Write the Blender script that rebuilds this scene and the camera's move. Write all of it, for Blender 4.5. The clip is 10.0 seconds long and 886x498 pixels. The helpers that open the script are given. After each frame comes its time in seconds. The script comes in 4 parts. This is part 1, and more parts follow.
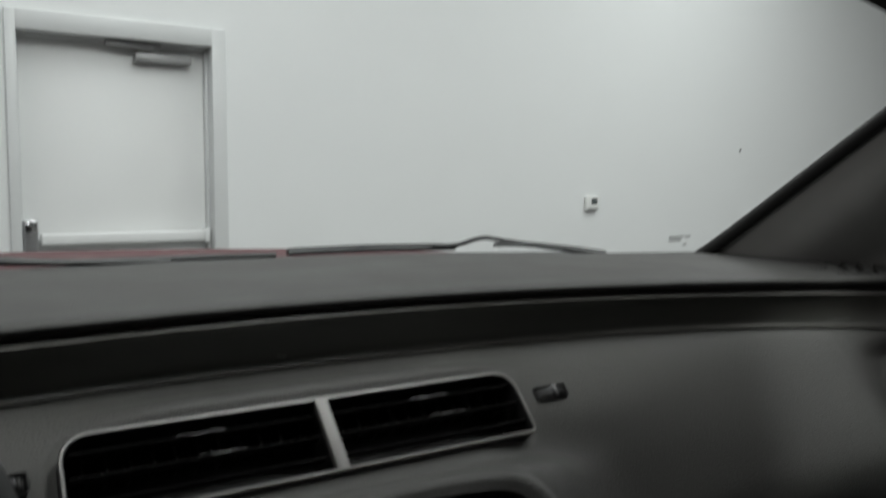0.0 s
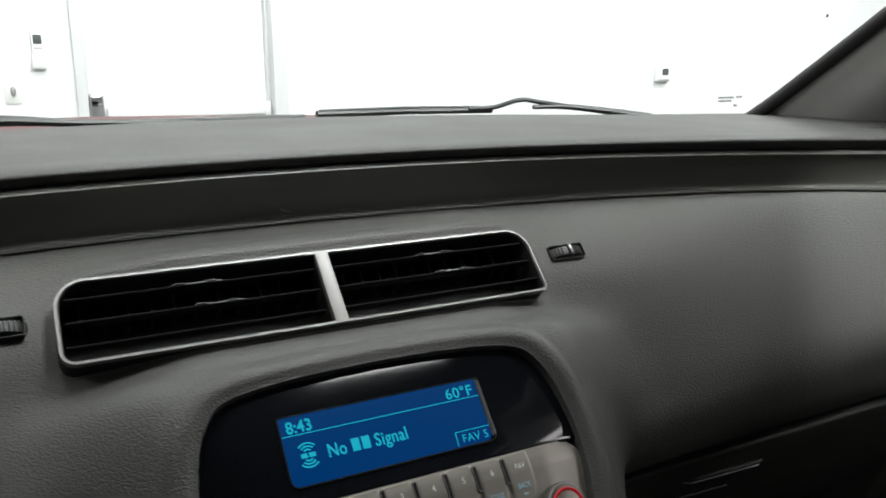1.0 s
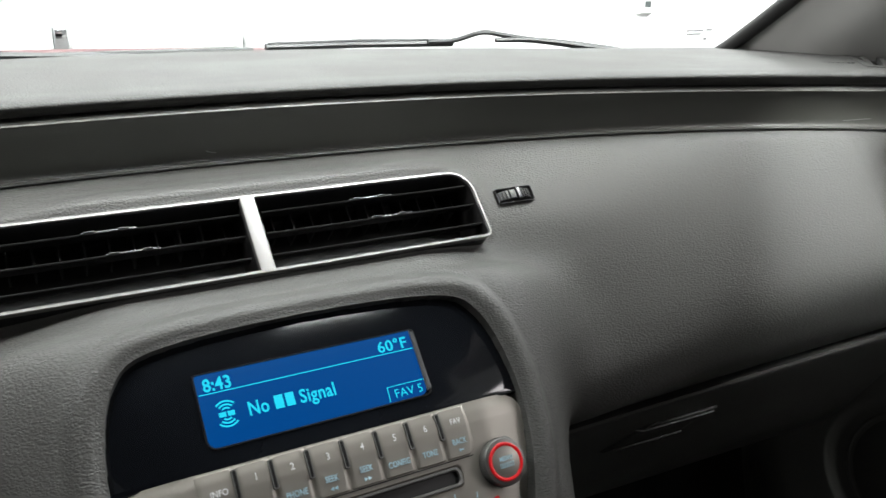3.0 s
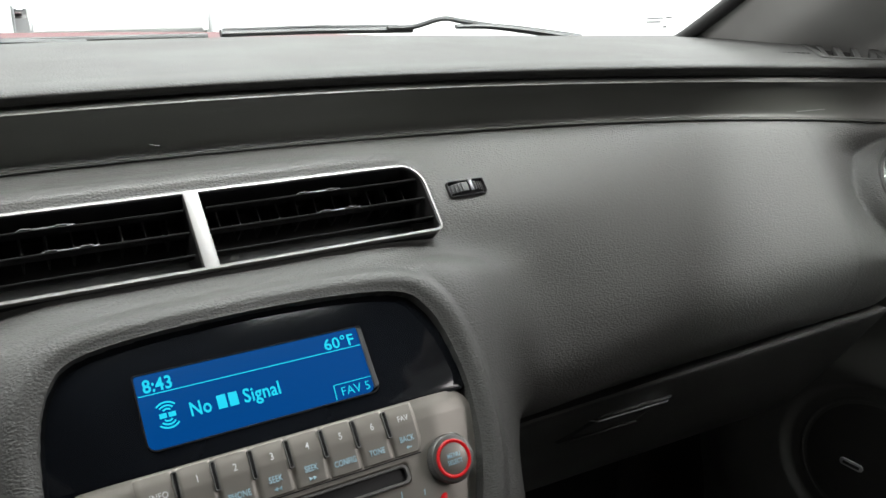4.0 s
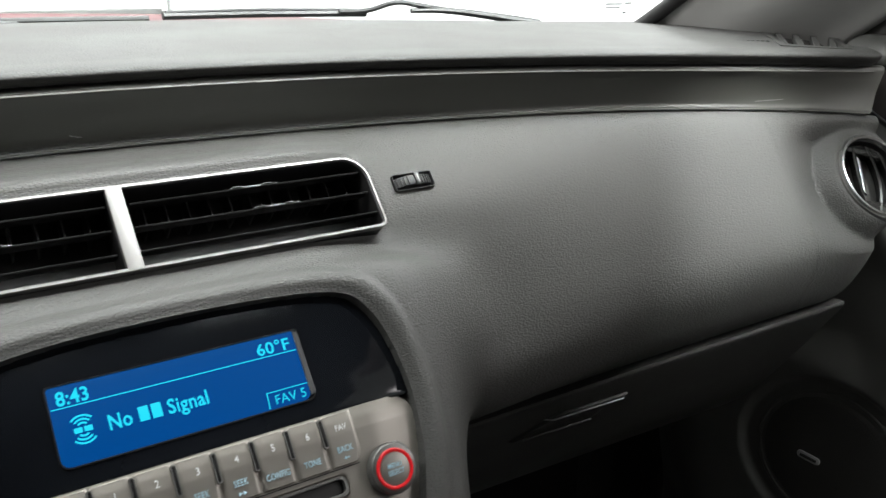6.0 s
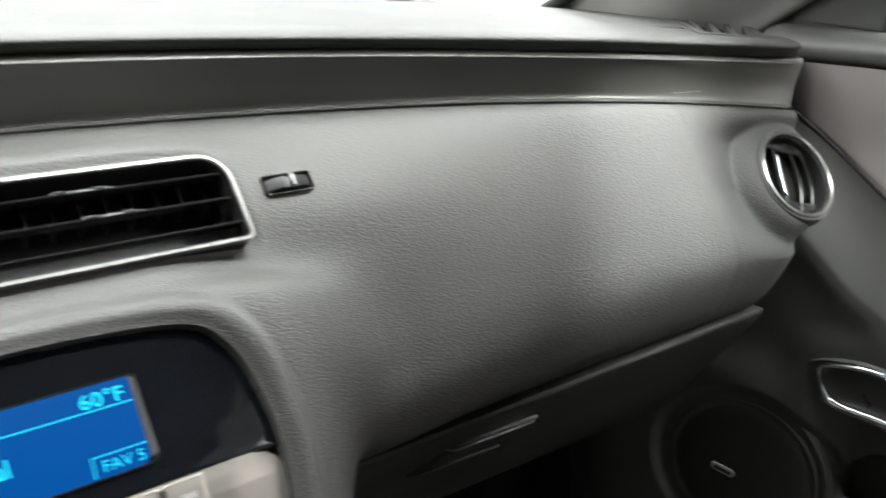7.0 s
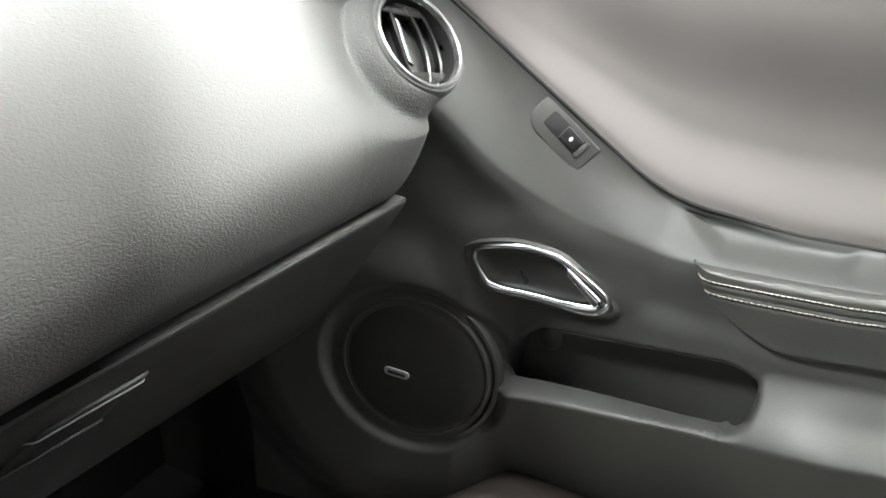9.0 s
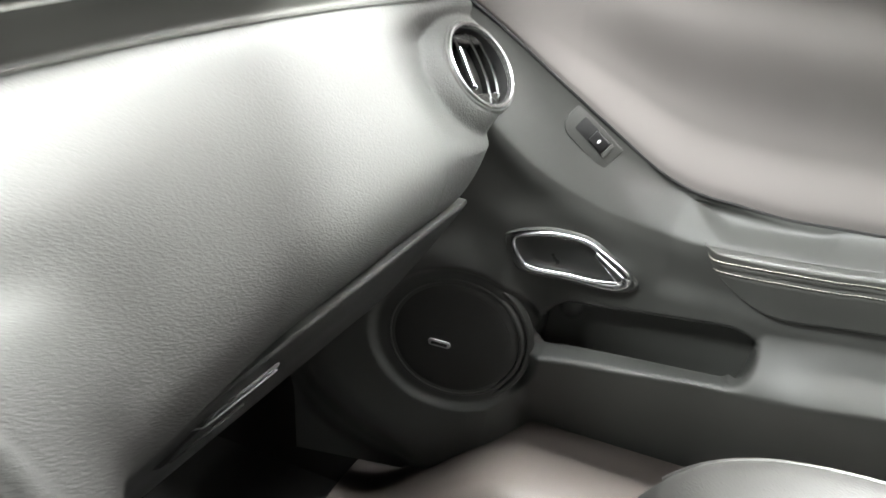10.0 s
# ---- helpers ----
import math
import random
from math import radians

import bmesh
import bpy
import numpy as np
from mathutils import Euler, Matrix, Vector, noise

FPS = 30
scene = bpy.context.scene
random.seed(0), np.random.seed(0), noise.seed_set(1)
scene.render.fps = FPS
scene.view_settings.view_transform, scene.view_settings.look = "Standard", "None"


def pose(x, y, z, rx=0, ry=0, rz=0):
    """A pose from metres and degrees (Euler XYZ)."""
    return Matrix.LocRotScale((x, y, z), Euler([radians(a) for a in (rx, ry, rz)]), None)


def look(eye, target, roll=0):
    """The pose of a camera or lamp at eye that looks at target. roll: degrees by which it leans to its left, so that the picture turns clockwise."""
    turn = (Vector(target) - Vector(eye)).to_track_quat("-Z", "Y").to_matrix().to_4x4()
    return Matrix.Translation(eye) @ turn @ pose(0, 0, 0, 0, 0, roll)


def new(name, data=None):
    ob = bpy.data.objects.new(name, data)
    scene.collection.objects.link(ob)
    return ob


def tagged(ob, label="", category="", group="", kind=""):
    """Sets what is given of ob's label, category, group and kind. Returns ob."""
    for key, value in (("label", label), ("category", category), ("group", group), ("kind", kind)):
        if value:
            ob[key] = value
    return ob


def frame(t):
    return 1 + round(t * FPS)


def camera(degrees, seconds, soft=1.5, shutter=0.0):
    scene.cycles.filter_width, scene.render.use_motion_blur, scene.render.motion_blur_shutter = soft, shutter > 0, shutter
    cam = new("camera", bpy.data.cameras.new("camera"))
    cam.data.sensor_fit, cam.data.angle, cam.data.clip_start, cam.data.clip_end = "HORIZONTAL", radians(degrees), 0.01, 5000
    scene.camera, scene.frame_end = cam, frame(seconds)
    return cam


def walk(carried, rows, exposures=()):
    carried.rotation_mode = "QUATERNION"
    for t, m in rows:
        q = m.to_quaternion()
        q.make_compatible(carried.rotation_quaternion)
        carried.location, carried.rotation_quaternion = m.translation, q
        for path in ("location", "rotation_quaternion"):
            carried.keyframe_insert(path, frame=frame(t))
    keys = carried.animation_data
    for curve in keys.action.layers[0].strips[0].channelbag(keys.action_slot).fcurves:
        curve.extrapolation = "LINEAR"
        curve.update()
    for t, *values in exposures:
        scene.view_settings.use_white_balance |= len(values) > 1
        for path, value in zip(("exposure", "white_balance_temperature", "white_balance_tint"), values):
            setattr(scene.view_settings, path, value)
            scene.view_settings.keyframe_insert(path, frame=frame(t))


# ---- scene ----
cam = camera(56.4, 10.0, shutter=0.5)
PATH = [
    (0, (-0.256, -0.006, 1.24), (0.83, 1.667, 1.096), 0.1),
    (0.5, (-0.242, 0.002, 1.215), (0.738, 1.711, 0.873), -0.1),
    (0.7, (-0.231, -0.012, 1.216), (0.722, 1.704, 0.832), 0.2),
    (1, (-0.201, -0.013, 1.218), (0.718, 1.709, 0.782), -0.4),
    (1.5, (-0.167, -0.002, 1.215), (0.715, 1.723, 0.72), -0.7),
    (2, (-0.159, 0.0, 1.216), (0.701, 1.725, 0.683), -1.0),
    (2.5, (-0.159, 0.003, 1.213), (0.736, 1.702, 0.655), -0.6),
    (4, (-0.134, 0.001, 1.223), (0.849, 1.626, 0.595), 0.2),
    (4.5, (-0.133, 0.004, 1.219), (0.87, 1.615, 0.588), 0.3),
    (5, (-0.129, 0.005, 1.22), (0.893, 1.603, 0.586), 0.5),
    (5.2, (-0.132, 0.007, 1.218), (0.909, 1.593, 0.585), 0.6),
    (6.3, (-0.085, 0.033, 1.224), (0.957, 1.603, 0.554), 0.8),
    (6.5, (-0.074, 0.065, 1.21), (1.037, 1.596, 0.562), 1.4),
    (7, (-0.039, 0.089, 1.207), (1.185, 1.517, 0.526), 2.7),
    (7.3, (-0.005, 0.067, 1.187), (1.258, 1.442, 0.469), 3.6),
    (7.5, (-0.005, 0.061, 1.179), (1.267, 1.423, 0.453), 3.1),
    (7.8, (0.037, 0.065, 1.152), (1.384, 1.355, 0.415), 2.8),
    (8, (0.063, 0.064, 1.166), (1.483, 1.208, 0.346), 3.1),
    (8.2, (0.053, 0.071, 1.170), (1.572, 1.098, 0.371), 2.6),
    (8.5, (0.046, 0.088, 1.169), (1.633, 0.971, 0.333), 4.2),
    (8.7, (0.077, 0.089, 1.161), (1.680, 0.963, 0.343), 3.0),
    (9, (0.108, 0.112, 1.166), (1.705, 0.942, 0.294), 2.9),
    (9.2, (0.117, 0.125, 1.155), (1.718, 0.927, 0.265), 2.7),
    (9.5, (0.095, 0.178, 1.168), (1.699, 0.923, 0.233), 3.1),
    (10, (-0.019, 0.187, 1.255), (1.597, 0.832, 0.269), 3.8),
]

# ---------------------------------------------------------------- light
EXPO = [(0.0, -0.70), (0.4, -0.25), (1.0, 0.65), (1.5, 1.2), (2.5, 1.55), (4.5, 1.5), (6.5, 1.8), (7.5, 2.65), (8.0, 3.1), (10.0, 3.25)]
walk(cam, [(t, look(eye, aim, roll)) for t, eye, aim, roll in PATH], EXPO)

world = bpy.data.worlds.new("world")
scene.world = world
world.use_nodes = True
world.node_tree.nodes["Background"].inputs[0].default_value = (0.9, 0.95, 1.0, 1)
world.node_tree.nodes["Background"].inputs[1].default_value = 0.05


# Unseen overhead lamps, added; spots, watts and tints are fitted to the wanted shading.
def ceiling_light(x, y, watts, color):
    lamp = bpy.data.lights.new("unseen_shop_light", "AREA")
    lamp.shape, lamp.size, lamp.size_y, lamp.energy = "RECTANGLE", 0.9, 2.4, watts
    lamp.color = color
    ob = new("unseen_shop_light", lamp)
    ob.matrix_world = pose(x, y, 4.2)
    return ob


COOL, PINK = (0.97, 1.0, 0.99), (1.0, 0.955, 0.96)
for lx, ly, watts, tone in ((-0.25, 0.0, 50, COOL), (1.38, -1.1, 250, COOL), (-2.2, 2.8, 65, COOL), (0.9, 2.8, 70, COOL), (4.6, 2.0, 165, COOL), (5.9, -4.2, 70, PINK), (6.2, -2.2, 40, PINK), (0.0, -4.2, 40, PINK), (-3.2, -1.0, 120, PINK)):
    ceiling_light(lx, ly, watts, tone)

# ---------------------------------------------------------------- materials


def material(name, color, rough=0.5, metal=0.0, emit=None, strength=0.0, coat=0.0):
    m = bpy.data.materials.new(name)
    m.use_nodes = True
    b = m.node_tree.nodes["Principled BSDF"]
    b.inputs["Base Color"].default_value = (*color, 1)
    b.inputs["Roughness"].default_value = rough
    b.inputs["Metallic"].default_value = metal
    b.inputs["Coat Weight"].default_value = coat
    if emit:
        b.inputs["Emission Color"].default_value = (*emit, 1)
        b.inputs["Emission Strength"].default_value = strength
    return m


def textured(name, color, rough=0.5, metal=0.0, grain=600.0, bump=0.25, depth=0.0004, stain=0.12, kind="leather", rvar=0.1, stretch=1.0, dust=0.0):
    """Plastic, paint or cloth with fine relief and slow changes of tone and gloss."""
    m = material(name, color, rough, metal)
    t, b = m.node_tree, m.node_tree.nodes["Principled BSDF"]
    link = t.links.new
    co = t.nodes.new("ShaderNodeTexCoord")
    slow = t.nodes.new("ShaderNodeTexNoise")
    slow.inputs["Scale"].default_value, slow.inputs["Detail"].default_value = 7.0, 6.0
    link(co.outputs["Object"], slow.inputs["Vector"])
    ramp = t.nodes.new("ShaderNodeMapRange")
    ramp.inputs["From Min"].default_value, ramp.inputs["From Max"].default_value = 0.1, 0.9
    ramp.inputs["To Min"].default_value, ramp.inputs["To Max"].default_value = 1 - 2 * stain, 1 + 2 * stain
    link(slow.outputs["Fac"], ramp.inputs["Value"])
    mix = t.nodes.new("ShaderNodeVectorMath")
    mix.operation = "SCALE"
    mix.inputs[0].default_value = color
    link(ramp.outputs["Result"], mix.inputs["Scale"])
    link(mix.outputs["Vector"], b.inputs["Base Color"])
    rr = t.nodes.new("ShaderNodeMapRange")
    rr.inputs["From Min"].default_value, rr.inputs["From Max"].default_value = 0.1, 0.9
    rr.inputs["To Min"].default_value, rr.inputs["To Max"].default_value = rough - 1.6 * rvar, rough + 1.6 * rvar
    link(slow.outputs["Fac"], rr.inputs["Value"])
    link(rr.outputs["Result"], b.inputs["Roughness"])
    if kind == "leather":
        warp = t.nodes.new("ShaderNodeTexNoise")
        warp.inputs["Scale"].default_value, warp.inputs["Detail"].default_value = grain * 0.35, 2.0
        link(co.outputs["Object"], warp.inputs["Vector"])
        add = t.nodes.new("ShaderNodeVectorMath")
        add.operation = "MULTIPLY_ADD"
        add.inputs[1].default_value = (0.0025,) * 3
        link(warp.outputs["Color"], add.inputs[0])
        link(co.outputs["Object"], add.inputs[2])
        wide = t.nodes.new("ShaderNodeVectorMath")
        wide.operation = "MULTIPLY"
        wide.inputs[1].default_value = (stretch, 1.0, 1.0)
        link(add.outputs["Vector"], wide.inputs[0])
        cells = t.nodes.new("ShaderNodeTexVoronoi")
        cells.feature = "SMOOTH_F1"
        cells.inputs["Scale"].default_value = grain
        cells.inputs["Smoothness"].default_value = 0.6
        link(wide.outputs["Vector"], cells.inputs["Vector"])
        height = cells.outputs["Distance"]
        invert = True
    else:
        fine = t.nodes.new("ShaderNodeTexNoise")
        fine.inputs["Scale"].default_value, fine.inputs["Detail"].default_value = grain, 4.0
        link(co.outputs["Object"], fine.inputs["Vector"])
        height = fine.outputs["Fac"]
        invert = False
    if dust:
        specks = t.nodes.new("ShaderNodeTexVoronoi")
        specks.inputs["Scale"].default_value = 130.0
        link(co.outputs["Object"], specks.inputs["Vector"])
        size = t.nodes.new("ShaderNodeMath")   # only some cells hold a speck, of uneven size
        size.operation, size.inputs[1].default_value, size.inputs[2].default_value = "MULTIPLY_ADD", 1.1, -0.96
        link(specks.outputs["Color"], size.inputs[0])
        near = t.nodes.new("ShaderNodeMath")
        near.operation = "LESS_THAN"
        link(specks.outputs["Distance"], near.inputs[0])
        link(size.outputs[0], near.inputs[1])
        tint = t.nodes.new("ShaderNodeMix")
        tint.data_type = "RGBA"
        tint.inputs[7].default_value = (dust, dust, dust * 0.95, 1)
        link(near.outputs[0], tint.inputs[0])
        link(mix.outputs["Vector"], tint.inputs[6])
        link(tint.outputs[2], b.inputs["Base Color"])
    bp = t.nodes.new("ShaderNodeBump")
    bp.invert = invert
    bp.inputs["Strength"].default_value, bp.inputs["Distance"].default_value = bump, depth
    link(height, bp.inputs["Height"])
    link(bp.outputs["Normal"], b.inputs["Normal"])
    return m


DASH = textured("dash_soft_plastic", (0.064, 0.064, 0.060), 0.60, grain=760, bump=0.6, depth=0.0008, stretch=0.6)
# Darker copy of the dash plastic, with the shade under the panel painted in.
LIDSHADE = textured("lid_shaded_plastic", (0.036, 0.036, 0.034), 0.5, grain=700, bump=0.4, depth=0.0005)
TOPPAD = textured("dash_top_plastic", (0.034, 0.034, 0.032), 0.60, grain=600, bump=0.6, depth=0.0006, dust=0.11)
BAND = textured("band_satin_plastic", (0.095, 0.096, 0.086), 0.38, grain=900, bump=0.08, depth=0.0002, rvar=0.05, dust=0.16)
# Paler and glossier than the band, to draw highlights along edges.
EDGEGLINT = textured("edge_glint_plastic", (0.11, 0.11, 0.10), 0.25, grain=900, bump=0.05, depth=0.0002, rvar=0.03)
DOORP = textured("door_plastic", (0.052, 0.053, 0.049), 0.48, grain=900, bump=0.2, depth=0.0003)
INSERT = textured("door_insert_satin", (0.23, 0.21, 0.203), 0.36, grain=500, bump=0.03, depth=0.0002, stain=0.03, rvar=0.02)
PAD = textured("armrest_vinyl", (0.060, 0.061, 0.056), 0.42, grain=800, bump=0.4, depth=0.0004)
SILLM = textured("sill_trim_plastic", (0.068, 0.057, 0.051), 0.5, grain=700, bump=0.3, depth=0.0003)
CARPET = textured("carpet", (0.009, 0.0085, 0.008), 0.95, grain=900, bump=1.0, depth=0.002, kind="noise", rvar=0.02)
SEAT = textured("seat_leather", (0.025, 0.024, 0.0225), 0.42, grain=500, bump=0.45, depth=0.0005)
SILVER = textured("satin_silver", (0.19, 0.187, 0.18), 0.46, 0.70, grain=1500, bump=0.05, depth=0.0001, kind="noise", stain=0.04, rvar=0.04)
CHAMP = textured("champagne_silver_paint", (0.30, 0.28, 0.25), 0.40, 0.35, grain=2500, bump=0.05, depth=0.0001, kind="noise", stain=0.03, rvar=0.04)
CHROME = material("chrome", (0.85, 0.86, 0.88), 0.07, 1.0)
GLOSS = textured("gloss_black", (0.006, 0.007, 0.009), 0.09, grain=60, bump=0.004, depth=0.0002, kind="noise", stain=0.3, rvar=0.02, dust=0.10)
TOPPAD.node_tree.nodes["Principled BSDF"].inputs["Specular IOR Level"].default_value = 0.3
GRILLE = textured("speaker_cloth", (0.030, 0.030, 0.028), 0.75, grain=1200, bump=0.3, depth=0.0003, kind="noise")
FRAMEW = textured("door_frame_paint", (0.62, 0.63, 0.63), 0.4, grain=40, bump=0.04, depth=0.001, kind="noise", stain=0.02)
HANDLED = textured("handle_dish_plastic", (0.052, 0.053, 0.050), 0.32, grain=900, bump=0.1, depth=0.0002, kind="noise")
BLACK = textured("black_plastic", (0.012, 0.012, 0.012), 0.5, grain=900, bump=0.2, depth=0.0003, kind="noise")
SLATM = textured("vent_slat_plastic", (0.012, 0.012, 0.012), 0.32, grain=900, bump=0.1, depth=0.0002, kind="noise", rvar=0.05)
RUBBER = textured("black_rubber", (0.008, 0.008, 0.008), 0.6, grain=500, bump=0.3, depth=0.0003, kind="noise")
# Unseen roof lining, kept dark to limit bounce.
HEADLINER = textured("headliner_cloth", (0.05, 0.049, 0.046), 0.95, grain=900, bump=0.5, depth=0.0005, kind="noise", rvar=0.02)
PILLAR = textured("pillar_plastic", (0.27, 0.275, 0.262), 0.6, grain=900, bump=0.2, depth=0.0003)
RED = textured("red_car_paint", (0.055, 0.003, 0.006), 0.6, grain=900, bump=0.05, depth=0.0002, kind="noise")
WALL = textured("white_wall_paint", (0.80, 0.81, 0.81), 0.6, grain=60, bump=0.08, depth=0.001, kind="noise", stain=0.015)
DOORW = textured("white_door_paint", (0.78, 0.785, 0.78), 0.4, grain=40, bump=0.04, depth=0.001, kind="noise", stain=0.02)
STEEL = textured("brushed_steel", (0.55, 0.55, 0.56), 0.35, 0.9, grain=300, bump=0.05, depth=0.0003, kind="noise")
GREYM = textured("grey_metal_paint", (0.34, 0.34, 0.34), 0.4, 0.3, grain=300, bump=0.05, depth=0.0003, kind="noise")
# Unseen walls and floor, darkened to cut the light they throw back.
DIMWALL = textured("dimmed_wall", (0.12, 0.12, 0.118), 0.7, grain=60, bump=0.08, depth=0.001, kind="noise", stain=0.03)
CONCRETE = textured("concrete_floor", (0.11, 0.107, 0.102), 0.5, grain=30, bump=0.3, depth=0.003, kind="noise", stain=0.2)
WHITEP = material("white_device_plastic", (0.78, 0.78, 0.76), 0.4)
LCDGREY = material("device_screen", (0.09, 0.10, 0.10), 0.2)
LCD = material("blue_display", (0.0, 0.004, 0.012), 0.6, emit=(0.0, 0.085, 0.36), strength=0.24)
GLYPH = material("cyan_pixels", (0.0, 0.02, 0.03), 0.6, emit=(0.02, 0.74, 1.0), strength=0.33)
SLATM.node_tree.nodes["Principled BSDF"].inputs["Specular IOR Level"].default_value = 0.5
GLOSS.node_tree.nodes["Principled BSDF"].inputs["Specular IOR Level"].default_value = 0.3
for lit in (LCD, GLYPH):
    lit.node_tree.nodes["Principled BSDF"].inputs["Specular IOR Level"].default_value = 0.05
PRINTW = material("white_backlit_print", (0.7, 0.7, 0.7), 0.5, emit=(0.8, 0.85, 0.9), strength=0.06)
PRINTC = material("cyan_backlit_print", (0.45, 0.6, 0.68), 0.5, emit=(0.25, 0.6, 0.75), strength=0.06)
REDGLOW = material("red_backlit_ring", (0.30, 0.004, 0.006), 0.4, emit=(0.9, 0.004, 0.01), strength=0.11)
THREAD = textured("pale_thread", (0.42, 0.40, 0.35), 0.8, grain=2000, bump=0.3, depth=0.0003, kind="noise")
RIMG = textured("display_rim_plastic", (0.075, 0.078, 0.082), 0.4, grain=900, bump=0.05, depth=0.0002, kind="noise")
RINGM = textured("bright_satin_ring", (0.62, 0.62, 0.61), 0.24, 0.95, grain=1500, bump=0.03, depth=0.0001, kind="noise", stain=0.03, rvar=0.03)
VANEM = textured("vane_gloss_plastic", (0.016, 0.016, 0.015), 0.25, grain=900, bump=0.05, depth=0.0002, kind="noise", rvar=0.04)
STICKER = material("sticker_print", (0.10, 0.10, 0.10), 0.6)

GLASS = bpy.data.materials.new("clear_glass")
GLASS.use_nodes = True
gt = GLASS.node_tree
gt.nodes.remove(gt.nodes["Principled BSDF"])
clear, shine, blend = (gt.nodes.new("ShaderNodeBsdfTransparent"), gt.nodes.new("ShaderNodeBsdfGlossy"),
                      gt.nodes.new("ShaderNodeMixShader"))
clear.inputs[0].default_value = (0.93, 0.96, 0.95, 1)
shine.inputs["Roughness"].default_value = 0.02
blend.inputs[0].default_value = 0.02
gt.links.new(clear.outputs[0], blend.inputs[1])
gt.links.new(shine.outputs[0], blend.inputs[2])
gt.links.new(blend.outputs[0], gt.nodes["Material Output"].inputs[0])

# ---------------------------------------------------------------- mesh helpers


def smooth(mesh, angle=40):
    mesh.shade_smooth()
    mesh.set_sharp_from_angle(angle=radians(angle))


def part(name, bm, mat, parent=None, label="", angle=40, m=None):
    """Links a bmesh, or (verts, faces), as one mesh object under a thing or a part."""
    mesh = bpy.data.meshes.new(name)
    if isinstance(bm, tuple):
        mesh.from_pydata([tuple(map(float, v)) for v in bm[0]], [], [tuple(map(int, f)) for f in bm[1]])
        mesh.update()
    else:
        bm.to_mesh(mesh)
        bm.free()
    smooth(mesh, angle)
    mesh.materials.append(mat)
    ob = new(name, mesh)
    if parent is not None:
        ob.parent = parent
    if m is not None:
        ob.matrix_basis = m
    return tagged(ob, label) if label else ob


def thing(name, label, category, m=None, group="", kind=""):
    ob = new(name)
    ob.empty_display_size = 0.02
    if m is not None:
        ob.matrix_basis = m
    return tagged(ob, label, category, group, kind)


def spline(points, n, closed=False):
    """n points along a Catmull-Rom curve, evenly by control point."""
    p = np.asarray(points, float)
    k = len(p)
    if closed:
        p = np.concatenate([p[-1:], p, p[:2]])
        u = np.linspace(0, k, n, endpoint=False)
    else:
        p = np.concatenate([2 * p[:1] - p[1:2], p, 2 * p[-1:] - p[-2:-1]])
        u = np.linspace(0, k - 1, n)
    i = np.minimum(u.astype(int), (k if closed else k - 1) - 1)
    f = (u - i)[:, None]
    a, b, c, d = p[i], p[i + 1], p[i + 2], p[i + 3]
    return 0.5 * (2 * b + (c - a) * f + (2 * a - 5 * b + 4 * c - d) * f ** 2 + (3 * b - a - 3 * c + d) * f ** 3)


def sheet(grid, flip=False, wrap=False):
    """Verts and faces of a grid of points [rows][columns][3]."""
    g = np.asarray(grid, float)
    r, c = g.shape[:2]
    faces = []
    for i in range(r - 1):
        for j in range(c if wrap else c - 1):
            k = (j + 1) % c
            f = (i * c + j, i * c + k, (i + 1) * c + k, (i + 1) * c + j)
            faces.append(f[::-1] if flip else f)
    return g.reshape(-1, 3), faces


def tube(path, radius, sides=10, closed=False, flat=1.0, up=(0, 0, 1)):
    """A round or flattened bar along a path; radius may vary from point to point."""
    p = np.asarray(path, float)
    n = len(p)
    rad = np.broadcast_to(np.asarray(radius, float), (n,))
    tan = (np.roll(p, -1, 0) - np.roll(p, 1, 0)) if closed else np.gradient(p, axis=0)
    tan /= np.linalg.norm(tan, axis=1)[:, None]
    side = np.cross(tan, np.asarray(up, float))
    side /= np.maximum(np.linalg.norm(side, axis=1), 1e-9)[:, None]
    high = np.cross(side, tan)
    a = np.linspace(0, 2 * np.pi, sides, endpoint=False)
    g = p[:, None] + rad[:, None, None] * (side[:, None] * np.cos(a)[None, :, None] + flat * high[:, None] * np.sin(a)[None, :, None])
    if closed:
        g = np.concatenate([g, g[:1]])
        v, f = sheet(g, wrap=True)
    else:
        v, f = sheet(g, wrap=True)
        f += [tuple(range(sides))[::-1], tuple(range((n - 1) * sides, n * sides))]
    return v, f


def box(x0, x1, y0, y1, z0, z1, bevel=0.0, segments=2, bm=None):
    own = bmesh.new()
    bmesh.ops.create_cube(own, size=1.0)
    for v in own.verts:
        v.co = ((x0 + x1) / 2 + v.co.x * (x1 - x0), (y0 + y1) / 2 + v.co.y * (y1 - y0), (z0 + z1) / 2 + v.co.z * (z1 - z0))
    if bevel:
        bmesh.ops.bevel(own, geom=own.edges[:], offset=bevel, segments=segments, affect="EDGES", profile=0.5)
    if bm is None:
        return own
    tmp = bpy.data.meshes.new("tmp")
    own.to_mesh(tmp)
    own.free()
    bm.from_mesh(tmp)
    bpy.data.meshes.remove(tmp)
    return bm


def rounded(u0, u1, v0, v1, r, n=6):
    """Outline of a rounded rectangle, counter-clockwise; r may be four radii: br, tr, tl, bl."""
    rs = r if isinstance(r, (tuple, list)) else (r,) * 4
    out = []
    for (cx, cy, a0), q in zip(((u1, v0, -90), (u1, v1, 0), (u0, v1, 90), (u0, v0, 180)), rs):
        sx, sy = (-1 if cx == u1 else 1), (-1 if cy == v1 else 1)
        for i in range(n + 1):
            a = radians(a0 + 90 * i / n)
            out.append((cx + sx * q + q * math.cos(a), cy + sy * q + q * math.sin(a)))
    return out


